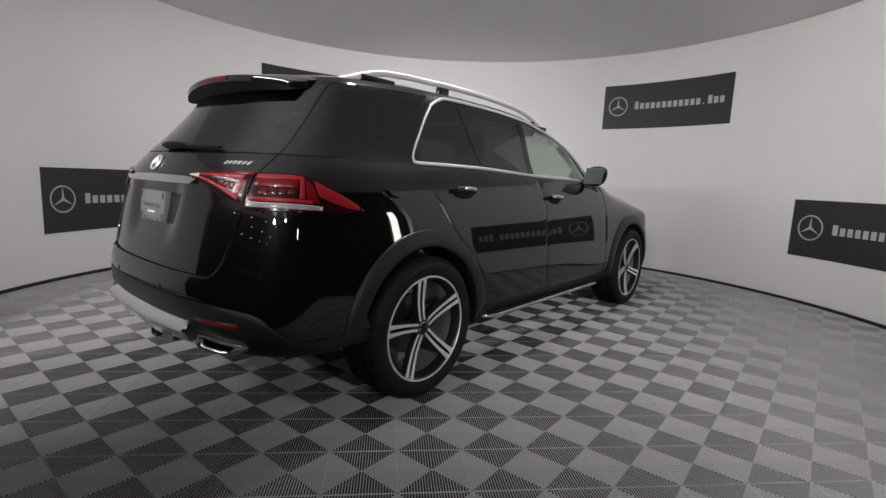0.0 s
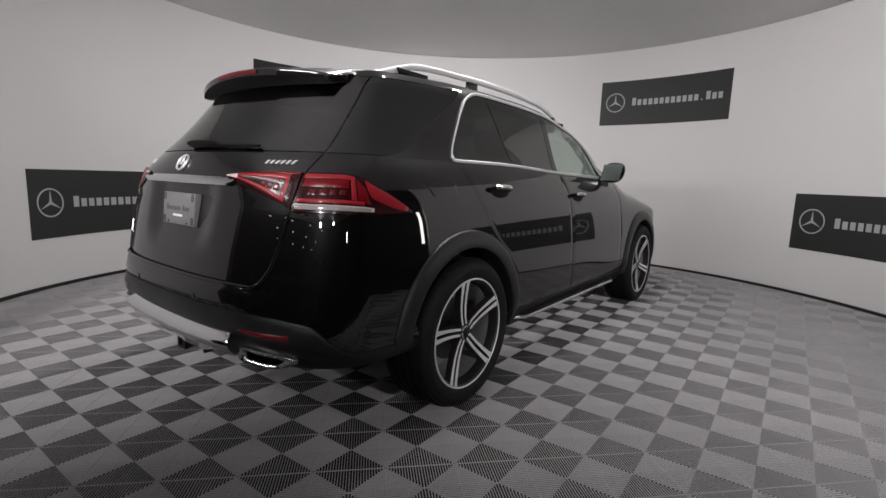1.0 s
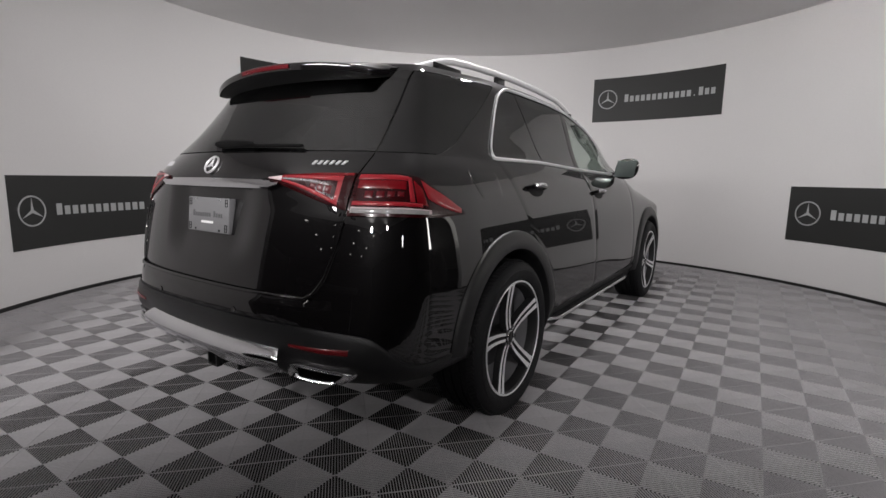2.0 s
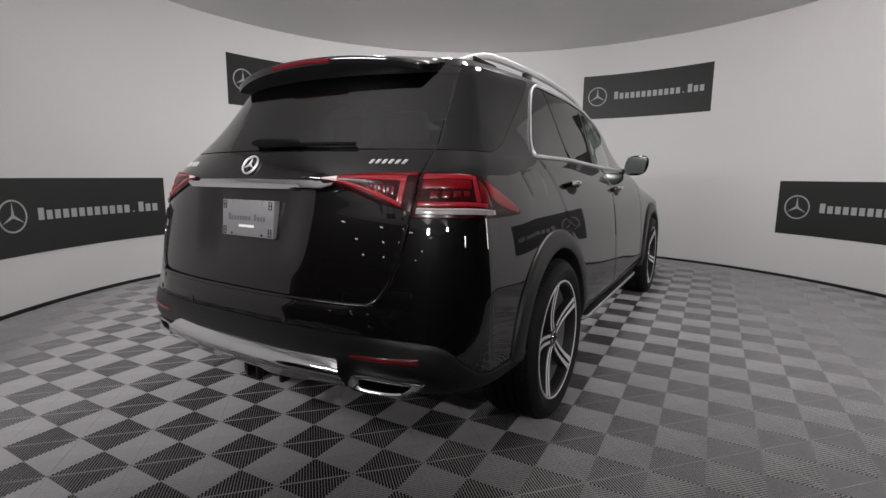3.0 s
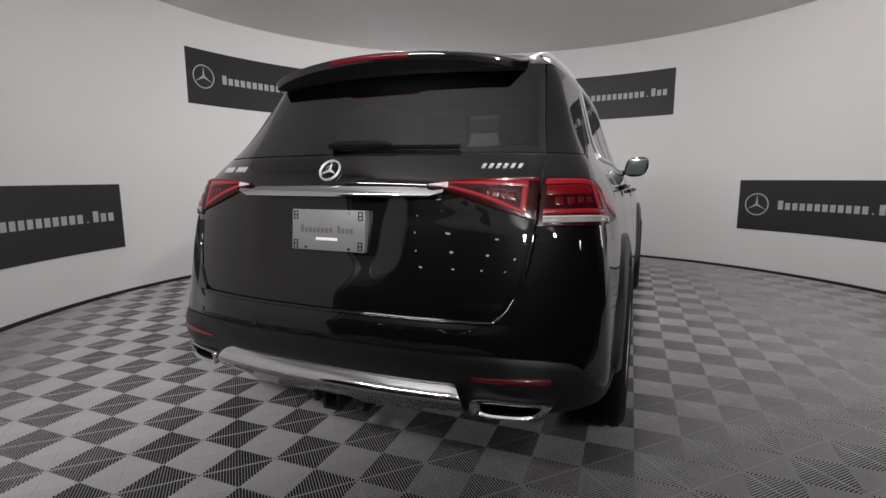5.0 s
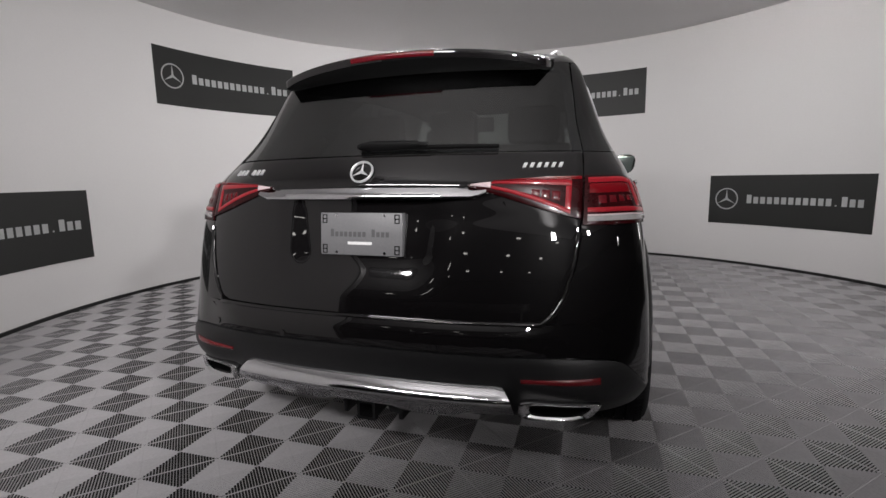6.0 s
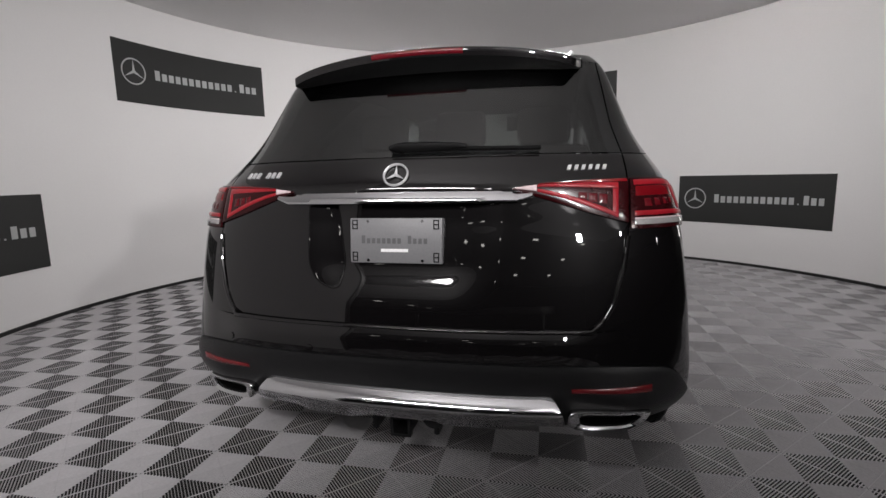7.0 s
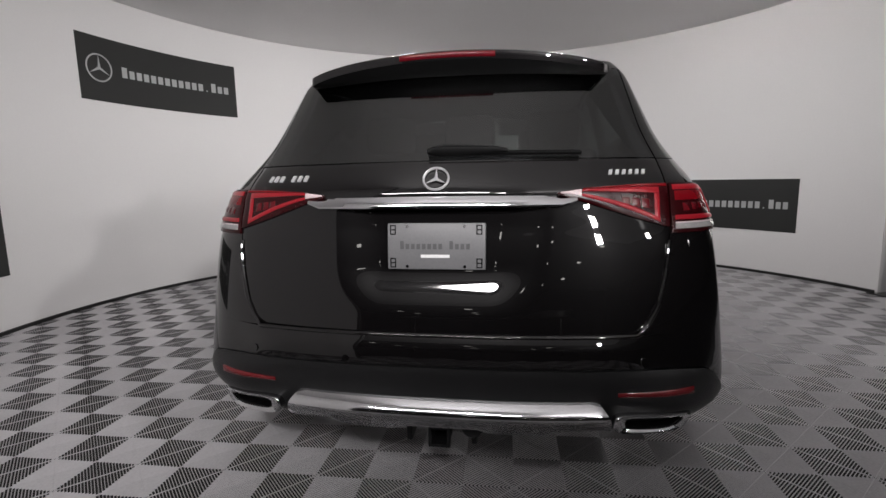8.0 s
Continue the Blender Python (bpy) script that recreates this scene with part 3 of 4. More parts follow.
# ---- wheel arches ----
for yc, nm in ((0.0, "rear"), (2.995, "front")):
    for s in BOTH:
        a0, a1 = (-8, 174) if nm == "rear" else (-5, 185)
        rows = []
        for rr, out, fixed in ((0.532, -0.004, 0), (0.530, 0.010, 0), (0.526, 0.014, 0), (0.505, 0.020, 0.1), (0.480, 0.027, 0.3), (0.452, 0.033, 0.6), (0.445, 0.031, 0.65), (0.441, 0.022, 0.7), (0.438, -0.06, 1), (0.436, -0.28, 1)):
            r = []
            for k in range(49):
                t = radians(a0 + (a1 - a0) * k / 48)
                y, z = yc + rr * math.cos(t), 0.385 + rr * math.sin(t)
                base = flank(y, max(z, 0.30), 0, z < 0.72 and y < 0)[0].x
                x = mix(base, 0.930, fixed) + out * 0.85
                r.append(Vector((s * x, y, z)))
            rows.append(r if s > 0 else r[::-1])
        bm = grid(rows)
        bmesh.ops.recalc_face_normals(bm, faces=bm.faces)
        part("wheel_arch", bm, CLADDING, suv, "dark grey plastic wheel arch moulding", sharp=40)


# ---- wheels ----
def tyre_mesh():
    prof = [(0.280, -0.115), (0.292, -0.128), (0.325, -0.137), (0.358, -0.130), (0.376, -0.112), (0.384, -0.085), (0.385, -0.052), (0.377, -0.050), (0.377, -0.042), (0.386, -0.040), (0.386, -0.006),
            (0.378, -0.004), (0.378, 0.004), (0.386, 0.006), (0.386, 0.040), (0.377, 0.042), (0.377, 0.050), (0.385, 0.052), (0.384, 0.085), (0.376, 0.112), (0.358, 0.130), (0.341, 0.134), (0.340, 0.1365), (0.325, 0.137),
            (0.302, 0.132), (0.292, 0.127), (0.280, 0.113)]
    bm = lathe(prof, 96)
    for k in range(96):  # tread blocks on the shoulder
        a = 2 * math.pi * k / 96
        for sx in (-1, 1):
            box(bm, -0.0155, -0.008, -0.004, 0.0155, 0.008, 0.004, m=Matrix.Rotation(a, 4, "X") @ Matrix.Translation((sx * 0.098, 0, 0.3815)) @ Matrix.Rotation(sx * 0.35, 4, "Y") @ Matrix.Rotation(0.35 * sx, 4, "Z"))
    return bm


ARM = ((0.040, 0.0070, 0.096), (0.08, 0.0075, 0.093), (0.14, 0.0083, 0.096), (0.20, 0.0095, 0.106), (0.250, 0.0115, 0.117), (0.279, 0.0150, 0.124))  # radius, half width, front of one spoke arm


def spoke_mesh():
    """One arm of a twin spoke, along +z, outer face towards +x."""
    return grid([[(front - 0.034, -half - 0.007, r), (front - 0.004, -half - 0.0025, r), (front - 0.001, -half, r), (front - 0.001, half, r), (front - 0.004, half + 0.0025, r), (front - 0.034, half + 0.007, r)] for r, half, front in ARM])


def face_mesh():
    """The machined front of one arm, a thin strip."""
    bm = grid([[(front - 0.001, -half, r), (front, -half + 0.0008, r), (front, half - 0.0008, r), (front - 0.001, half, r)] for r, half, front in ARM])
    return bm


def wheel(x, y, s, turn):
    rim = part("wheel", lathe([(0.283, 0.112), (0.287, 0.124), (0.280, 0.126), (0.268, 0.117), (0.260, 0.09), (0.252, -0.02), (0.252, -0.11), (0.278, -0.12), (0.276, -0.112), (0.262, -0.02), (0.272, 0.10), (0.283, 0.112)], 72), ALLOYDARK, suv, "twenty inch machined alloy wheel with twin spokes")
    rim.matrix_basis = pose(x, y, 0.386) @ (Matrix.Identity(4) if s > 0 else pose(0, 0, 0, 0, 0, 180)) @ pose(0, 0, 0, turn)
    part("rim_lip", lathe([(0.2875, 0.122), (0.2865, 0.1265), (0.2815, 0.1285), (0.2775, 0.1255), (0.278, 0.120)], 72), ALLOY, rim, "thin bright machined rim lip")
    part("tyre", tyre_mesh(), RUBBER, rim, "black road tyre with grooved tread")
    part("barrel", lathe([(0.2515, 0.075), (0.2465, 0.0), (0.246, -0.1), (0.10, -0.1), (0.02, -0.1)], 48), BARREL, rim, "silver inner wheel barrel")
    part("brake_disc", lathe([(0.02, 0.0), (0.165, 0.0), (0.165, -0.03), (0.02, -0.03)], 48), STEEL, rim, "grey steel brake disc")
    part("brake_caliper", boxes((-0.05, 0.10, -0.075, 0.025, 0.19, 0.075), bevel=0.015), STEEL, rim)
    arm, face = None, None
    for k in range(5):
        for side in (-1, 1):
            m = Matrix.Rotation(radians(72 * k), 4, "X") @ Matrix.Translation((0, 0.0135 * side, 0)) @ Matrix.Rotation(radians(-1.5 * side), 4, "X")
            if arm is None:
                ob = part("spoke", spoke_mesh(), ALLOYDARK, rim, "dark grey spoke arm with machined face", sharp=20)
                fc = part("spoke_face", face_mesh(), ALLOY, ob, "bright machined face", sharp=20)
                arm, face = ob.data, fc.data
            else:
                ob = tagged(new("spoke", arm), "dark grey spoke arm with machined face")
                ob.parent = rim
                fc = new("spoke_face", face)
                fc.parent = ob
            ob.matrix_basis = m
    part("hub", lathe([(0.001, 0.092), (0.044, 0.090), (0.056, 0.080), (0.062, 0.05), (0.05, 0.02)], 40), ALLOYDARK, rim)
    part("hub_cap", lathe([(0.001, 0.102), (0.030, 0.102), (0.036, 0.098), (0.037, 0.090)], 32), TRIMBLACK, rim, "black hub cap with silver ring")
    part("hub_ring", lathe([(0.029, 0.102), (0.030, 0.1045), (0.035, 0.1005), (0.036, 0.098)], 32), CHROME, rim)
    for k in range(5):
        a = radians(72 * k + 36)
        bm = bmesh.new()
        bmesh.ops.create_cone(bm, cap_ends=True, segments=6, radius1=0.0095, radius2=0.0085, depth=0.02, matrix=Matrix.Translation((0.092, 0.053 * math.sin(a), 0.053 * math.cos(a))) @ Matrix.Rotation(radians(90), 4, "Y"))
        part("wheel_bolt", bm, STEEL, rim)
    return rim


wheel(0.840, 0.0, 1, 10)
wheel(0.840, 2.995, 1, 34)
wheel(-0.840, 0.0, -1, 10)
wheel(-0.840, 2.995, -1, 33)

# ---- tail details ----
# spoiler over the rear window
rows, below = [], []
for k in range(-36, 37):
    x = 0.578 * math.sin(k / 36 * math.pi / 2)
    q, end = (x / 0.578) ** 2, ease((1 - abs(x) / 0.578) / 0.06)
    e = 0.036 * (1 - q * q)
    g = skin(x * 0.985, 1.545)[0]
    tip_y, tip_z = g.y - 0.022 + 0.004 * (1 - q), 1.655 - 0.040 * q - 0.012 * q ** 4
    g = skin(x * 0.985, 1.608 - 0.018 * q + 0.014 * q ** 8)[0]
    tip_y, tip_z = mix(g.y - 0.006, tip_y, end), mix(g.z + 0.036, tip_z, end)
    y0, z0 = -0.40 + 0.06 * q, TOP(-0.42) + e
    top = flowing([(x * 0.985, y0, z0), (x * 0.99, mix(y0, tip_y, 0.45), mix(z0, tip_z, 0.40) + 0.003), (x, tip_y + 0.045, tip_z + 0.004), (x, tip_y + 0.007, tip_z - 0.003), (x, tip_y + 0.0005, tip_z - 0.012), (x, tip_y + 0.0025, tip_z - 0.034)], 4)
    under = [Vector((mix(x, g.x, k / 8), mix(tip_y + 0.0025, g.y - 0.003, k / 8), mix(tip_z - 0.034, g.z, k / 8) - 0.004 * math.sin(math.pi * k / 8))) for k in range(1, 9)]
    rows.append(top)
    below.append([top[-1]] + under + [Vector((g.x, g.y + 0.02, g.z + 0.012))])
bm = grid(rows)
for r, b in ((rows[0], below[0]), (rows[-1], below[-1])):
    bm.faces.new([bm.verts.new(q) for q in r + b[1:]])
bmesh.ops.remove_doubles(bm, verts=bm.verts, dist=1e-6)
bmesh.ops.recalc_face_normals(bm, faces=bm.faces)
spoiler = part("roof_spoiler", bm, PAINT, suv, "gloss black roof spoiler over the rear window", sharp=50)
part("spoiler_underside", grid([b[::-1] for b in below]), SATINBLACK, spoiler, "satin black underside of the spoiler")
rows = []
for x in np.linspace(-0.170, 0.170, 15):
    q = (x / 0.60) ** 2
    ty, tz = skin(x * 0.985, 1.545)[0].y - 0.0205 - 0.004 * (x / 0.578) ** 2, 1.655 - 0.043 * q
    rows.append(flowing([(x, ty + 0.004, tz - 0.007), (x, ty - 0.0015, tz - 0.013), (x, ty - 0.0002, tz - 0.024), (x, ty + 0.004, tz - 0.028)], 3))
part("brake_light", grid(rows), REDCELL, spoiler, "red high-level brake light strip")

# bright strip between the lamps
rows = []
for x in np.linspace(-0.425, 0.425, 41):
    e = abs(x) / 0.425
    top_z = 1.150 - 0.004 * e
    bot_z = mix(1.110, 1.126, ease((e - 0.90) / 0.10))
    c = skin(x, 1.145)[0]
    rows.append([Vector((x, c.y + 0.012, top_z)), Vector((x, c.y + 0.001, top_z - 0.001)), Vector((x, c.y - 0.012, mix(bot_z, top_z, 0.62))), Vector((x, c.y - 0.021, mix(bot_z, top_z, 0.22))), Vector((x, c.y - 0.020, bot_z + 0.002)), Vector((x, c.y - 0.012, bot_z)), Vector((x, c.y + 0.03, bot_z + 0.004))])
bm = grid(rows)
bmesh.ops.recalc_face_normals(bm, faces=bm.faces)
part("chrome_strip", bm, CHROME, tailgate, "chrome strip across the tailgate", sharp=40)

# rounded lip of the body round the tailgate
lip = [(GATE(z) + 0.004, z) for z in np.linspace(1.00, 0.735, 24)]
lip = [skin(x, z, 0.001)[0] for x, z in lip] + [Vector((x, skin(x, 0.715)[0].y - 0.012, 0.7215)) for x in np.linspace(0.60, 0.0, 16)]
lip = lip + [Vector((-q.x, q.y, q.z)) for q in lip[-2::-1]]
part("tailgate_lip", sweep(lip, oval(0.007, 0.008, 10)), PAINT, suv, "rounded black lip round the tailgate")

# plate holder in the hollow
tilt = Matrix.Translation(Vector((0, -0.968, 0.992))) @ Matrix.Rotation(radians(-5), 4, "X")
bm = bmesh.new()
box(bm, -0.153, -0.006, -0.073, 0.153, 0.024, 0.073, 0.004, tilt)
plate = part("plate_holder", bm, PLATEGREY, tailgate, "empty grey plastic number plate holder")
for sx in (-1, 1):
    for sz in (-1, 1):
        bm = bmesh.new()
        x, z = sx * 0.135, sz * 0.052
        for dx in (-0.009, 0.006):
            box(bm, x + dx, -0.0075, z - 0.015, x + dx + 0.003, -0.005, z + 0.015, 0, tilt)
        for dz in (-0.015, 0.012, -0.0015):
            box(bm, x - 0.009, -0.0075, z + dz, x + 0.009, -0.005, z + dz + 0.003, 0, tilt)
        part("slot", bm, TRIMBLACK, plate, smooth=False)
        bm = bmesh.new()
        bmesh.ops.create_cone(bm, cap_ends=True, segments=12, radius1=0.0045, radius2=0.0045, depth=0.004, matrix=tilt @ Matrix.Translation((sx * 0.09, -0.0065, sz * 0.063)) @ Matrix.Rotation(radians(90), 4, "X"))
        part("screw", bm, TRIMBLACK if sz < 0 else SATIN, plate)
for k in range(13):  # faint raised lettering as bars
    if k == 8:
        continue
    bm = bmesh.new()
    x = -0.112 + k * 0.0172
    box(bm, x, -0.0072, -0.009, x + 0.0115, -0.005, (0.017 if k in (0, 9) else 0.008), 0, tilt)
    part("letter_bar", bm, PLATETEXT, plate, smooth=False)
bm = bmesh.new()
box(bm, -0.047, -0.0074, -0.036, 0.043, -0.005, -0.026, 0, tilt)
part("white_label", bm, WHITE, plate, "small white label strip", smooth=False)

# ring badge
c, n = skin(0, 1.199, 0.004)
basis = Matrix.Translation(c) @ Matrix.Rotation(math.asin(-n.z) * -1, 4, "X").inverted()
bm = bmesh.new()
ring = []
for k in range(40):
    t = 2 * math.pi * k / 40
    ring.append([basis @ Vector((r * math.cos(t), -d, r * math.sin(t))) for r, d in ((0.0355, 0.0), (0.0365, 0.006), (0.0390, 0.008), (0.0415, 0.006), (0.0425, 0.0))])
bm = grid(ring + [ring[0]])
for k in range(3):
    t = radians(90 + 120 * k)
    tip = basis @ Vector((0.0370 * math.cos(t), -0.005, 0.0370 * math.sin(t)))
    mid = basis @ Vector((0, -0.010, 0))
    for sg in (-1, 1):
        off = basis @ Vector((0.0065 * math.cos(t + sg * 1.05), -0.002, 0.0065 * math.sin(t + sg * 1.05)))
        bm.faces.new([bm.verts.new(v) for v in ((tip, mid, off) if sg < 0 else (tip, off, mid))])
part("ring_badge", bm, BRIGHT, tailgate, "chrome ring badge with three rays", sharp=60)


def badge(x0, x1, z, tall, count, gaps=()):
    step = (x1 - x0) / count
    for k in range(count):
        if k in gaps:
            continue
        bm = bmesh.new()
        xa, xb = x0 + (k + 0.16) * step, x0 + (k + 0.66) * step
        q = [skin(x, zz, d)[0] for d in (0.0, 0.004) for x, zz in ((xa, z - tall / 2), (xb, z - tall / 2), (xb + 0.004, z + tall / 2), (xa + 0.004, z + tall / 2))]
        v = [bm.verts.new(p) for p in q]
        bm.faces.new(v[4:8])
        for i in range(4):
            bm.faces.new((v[i], v[(i + 1) % 4], v[4 + (i + 1) % 4], v[4 + i]))
        bmesh.ops.recalc_face_normals(bm, faces=bm.faces)
        part("badge_bar", bm, BRIGHT, tailgate, smooth=False)


badge(-0.620, -0.440, 1.209, 0.019, 7, (3,))
badge(0.520, 0.648, 1.211, 0.014, 6)

# wiper
path = [skin(x, 1.276 - 0.006 * (x / 0.42), 0.012)[0] for x in np.linspace(-0.01, 0.44, 24)]
wiper = part("wiper", sweep(path, oval(0.009, 0.008, 8)), SATINBLACK, tailgate, "black rear wiper resting on the window")
path = [skin(x + 0.012, 1.277 - 0.004 * k, 0.020)[0] for k, x in ((0, -0.045), (0, -0.03), (0, 0.0), (0, 0.06), (0, 0.12), (0, 0.17), (0.3, 0.205))]
rows = []
for k, q in enumerate(path):
    h = (0.008, 0.014, 0.018, 0.017, 0.015, 0.012, 0.007)[k]
    rows.append([q + Vector((0, d * 0.9, v * h)) for d, v in ((0.02, -1), (-0.004, -1), (-0.012, -0.3), (-0.010, 0.7), (0.006, 1.0), (0.02, 0.9))])
bm = grid(rows)
bmesh.ops.recalc_face_normals(bm, faces=bm.faces)
part("wiper_arm", bm, SATINBLACK, wiper, sharp=50)

# tail lamps: inner half on the tailgate, outer half round the corner
IN_TOP, IN_LOW = table([(0.360, 1.152), (0.45, 1.163), (0.60, 1.171), (0.705, 1.172)], 0.012), table([(0.360, 1.149), (0.385, 1.142), (0.43, 1.128), (0.60, 1.070), (0.705, 1.040)], 0.012)
OUT_TOP = table([(0.0, 1.172), (0.35, 1.173), (0.6, 1.158), (0.82, 1.098), (1.0, 1.026)], 0.04)
OUT_LOW = table([(0.0, 1.022), (0.4, 1.020), (0.8, 1.012), (1.0, 1.016)], 0.05)
TIP_Y = -0.405


def lamp_in(x, v):
    z = mix(IN_LOW(x), IN_TOP(x), v)
    return p_x(x, z), z


def lamp_out(u, v):
    z = mix(OUT_LOW(u), OUT_TOP(u), v)
    return mix(p_x(0.711, z), p_y(TIP_Y, z), u), z


def region(f, u0, u1, v0, v1):
    return lambda u, v: f(mix(u0, u1, u), mix(v0, v1, v))


def corners(f, a, b, c, d):
    """The patch between four places on a lamp."""
    return lambda u, v: f(mix(mix(a[0], b[0], u), mix(d[0], c[0], u), v), mix(mix(a[1], b[1], u), mix(d[1], c[1], u), v))


for s in BOTH:
    def piece(name, quad, nu, nv, mat, lift, label="", over=None):
        return part(name, sheet(quad, nu, nv, s, lift=lift, thick=0.004, roll=0.002), mat, over or lamp, label)

    lamp = part("tail_lamp_inner", sheet(region(lamp_in, 0.366, 0.7045, 0.0, 1.0), 36, 8, s, lift=0.009, thick=0.014), REDDARK, tailgate, "dark red inner tail lamp")
    piece("lamp_tip", region(lamp_in, 0.374, 0.435, 0.45, 0.93), 10, 3, PALELENS, 0.0125, "pale clear tip of the lamp")
    piece("light_guide", region(lamp_in, 0.437, 0.672, 0.76, 0.90), 26, 3, REDLINE, 0.0125, "bright red light bar")
    piece("light_guide", corners(lamp_in, (0.437, 0.40), (0.672, 0.05), (0.672, 0.15), (0.437, 0.62)), 26, 3, REDLINE, 0.0125, "bright red light bar")
    piece("light_guide", region(lamp_in, 0.656, 0.672, 0.155, 0.755), 4, 6, REDLINE, 0.0125, "bright red light bar")
    piece("lamp_lens", region(lamp_in, 0.44, 0.700, 0.915, 0.985), 26, 2, REDLENS, 0.0115, "deep red lens edge")
    for k in range(3):
        piece("lamp_cell", region(lamp_in, 0.556 + 0.030 * k, 0.580 + 0.030 * k, 0.34, 0.60), 5, 5, REDCELL, 0.0115)
    lamp = part("tail_lamp_outer", sheet(region(lamp_out, 0.0, 1.0, 0.0, 1.0), 40, 10, s, lift=0.009, thick=0.014), REDDARK, suv, "dark red outer tail lamp wrapping the corner")
    piece("light_guide", region(lamp_out, 0.02, 0.43, 0.85, 0.95), 20, 3, REDLINE, 0.0125, "bright red light bar")
    piece("light_guide", corners(lamp_out, (0.47, 0.36), (0.52, 0.36), (0.47, 0.94), (0.43, 0.95)), 5, 8, REDLINE, 0.0125, "bright red light bar")
    piece("light_guide", region(lamp_out, 0.02, 0.60, 0.25, 0.34), 26, 3, REDLINE, 0.0125, "bright red light bar")
    piece("lamp_lens", corners(lamp_out, (0.54, 0.36), (0.66, 0.30), (0.60, 0.72), (0.49, 0.90)), 8, 6, REDLENS, 0.0115, "deep red lens")
    piece("lamp_lens", region(lamp_out, 0.03, 0.42, 0.64, 0.835), 16, 4, REDLENS, 0.0115, "deep red lens")
    piece("light_guide", corners(lamp_out, (0.66, 0.52), (0.955, 0.20), (0.965, 0.90), (0.58, 0.93)), 22, 6, REDLINE, 0.0125, "bright red arrow-shaped light")
    lens = piece("reversing_lens", region(lamp_out, 0.02, 0.67, 0.07, 0.19), 26, 3, CLEARLENS, 0.0125, "clear reversing lamp strip")
    piece("lens_edge", region(lamp_out, 0.02, 0.68, 0.175, 0.205), 26, 2, PALELENS, 0.0135, "", lens)
    piece("lens_edge", region(lamp_out, 0.66, 0.68, 0.075, 0.170), 3, 3, PALELENS, 0.0135, "", lens)
    for k in range(4):
        piece("lamp_cell", region(lamp_out, 0.09 + 0.085 * k, 0.15 + 0.085 * k, 0.42 + 0.015 * k, 0.58), 5, 5, REDCELL, 0.0115)

    # reflector, exhaust tip and sensor in the bumper
    zr = 0.546
    part("reflector", sheet(lambda u, v: (p_x(mix(0.545, 0.775, u), zr, True), zr + (v - 0.5) * 0.021 * (0.6 + 0.4 * u)), 14, 3, s, low=True, lift=0.012, thick=0.008, roll=0.003), REFLECTOR, bumper, "slim red bumper reflector")
    rows, inner, mouth = [], [], []
    for k in range(32):
        t = 2 * math.pi * k / 32
        ca, sa = math.cos(t), math.sin(t)
        ex = math.copysign(abs(ca) ** 0.55, ca)
        ez = math.copysign(abs(sa) ** 0.5, sa)

        def ring_at(a, b, back):
            x = 0.655 + a * ex + 0.012 * ez * (1 + 0.9 * ex)
            base = pt(p_x(x, 0.44, True), 0.44, True).y
            return Vector((s * x, base - 0.040 + back, 0.446 + b * ez * (1 - 0.12 * ex) - 0.004 * ex))
        rows.append([ring_at(0.117, 0.030, 0.09), ring_at(0.119, 0.031, 0.0), ring_at(0.117, 0.0300, -0.007), ring_at(0.114, 0.0285, -0.010), ring_at(0.087, 0.0185, -0.007), ring_at(0.084, 0.0165, -0.002), ring_at(0.083, 0.016, 0.008)])
        inner.append([ring_at(0.0835, 0.0162, 0.007), ring_at(0.081, 0.015, 0.05), ring_at(0.001, 0.0005, 0.055)])
    bm = grid(rows + [rows[0]])
    bmesh.ops.recalc_face_normals(bm, faces=bm.faces)
    tipx = part("exhaust_tip", bm, TIPSTEEL, bumper, "chrome framed exhaust tip", sharp=60)
    bm = grid(inner + [inner[0]])
    part("exhaust_mouth", bm, SATINBLACK, tipx, "black exhaust opening")
    for x in (0.28, 0.62):
        c, n = skin(x, 0.645, 0.001, True)
        bm = bmesh.new()
        bmesh.ops.create_cone(bm, cap_ends=True, segments=20, radius1=0.012, radius2=0.011, depth=0.004, matrix=Matrix.Translation((s * c.x, c.y, c.z)) @ Vector((s * n.x, n.y, n.z)).to_track_quat("Z", "Y").to_matrix().to_4x4())
        part("parking_sensor", bm, PAINT, bumper)

# skid plate, chrome: its section is the same all along, trimmed to a wavy lower edge
def skid(x, z):
    k = (0.538 - z) / 0.060
    return Vector((x, skin(x, 0.50, 0, True)[0].y + 0.014 - 0.064 * math.sin(math.pi / 2 * min(k, 1)) + 0.034 * ease((k - 1.0) / 1.2), z))


rows = []
for v in np.linspace(0, 1, 15):
    r = []
    for u in np.linspace(-1, 1, 73):
        x = 0.017 + u * (0.510 - 0.066 * v ** 3)
        e = abs(u)
        lo = 0.432 - 0.018 * ease((0.74 - e) / 0.14) + 0.014 * ease((0.30 - e) / 0.1)
        r.append(skid(x, mix(lo, 0.538, v)))
    rows.append(r)
part("skid_plate", thicken(rows, 0.008, 0, 0.002), CHROME, bumper, "polished chrome rear skid plate")

# tow hitch receiver under the bumper
hitch = part("tow_hitch", boxes((-0.40, -0.86, 0.335, 0.40, -0.80, 0.395), (-0.12, -0.94, 0.315, -0.10, -0.80, 0.41), (0.10, -0.94, 0.315, 0.12, -0.80, 0.41), bevel=0.006), CLADDING, suv, "black steel tow hitch receiver")
bm = bmesh.new()
rows = []
for y, h in ((-0.80, 0.031), (-0.96, 0.031), (-0.965, 0.035), (-0.99, 0.035), (-0.99, 0.025), (-0.82, 0.025)):
    rows.append([Vector((cx * h, y, 0.362 + cz * h)) for cx, cz in ((-1, -1), (1, -1), (1, 1), (-1, 1))])
bm = grid(rows, closed=True)
bmesh.ops.recalc_face_normals(bm, faces=bm.faces)
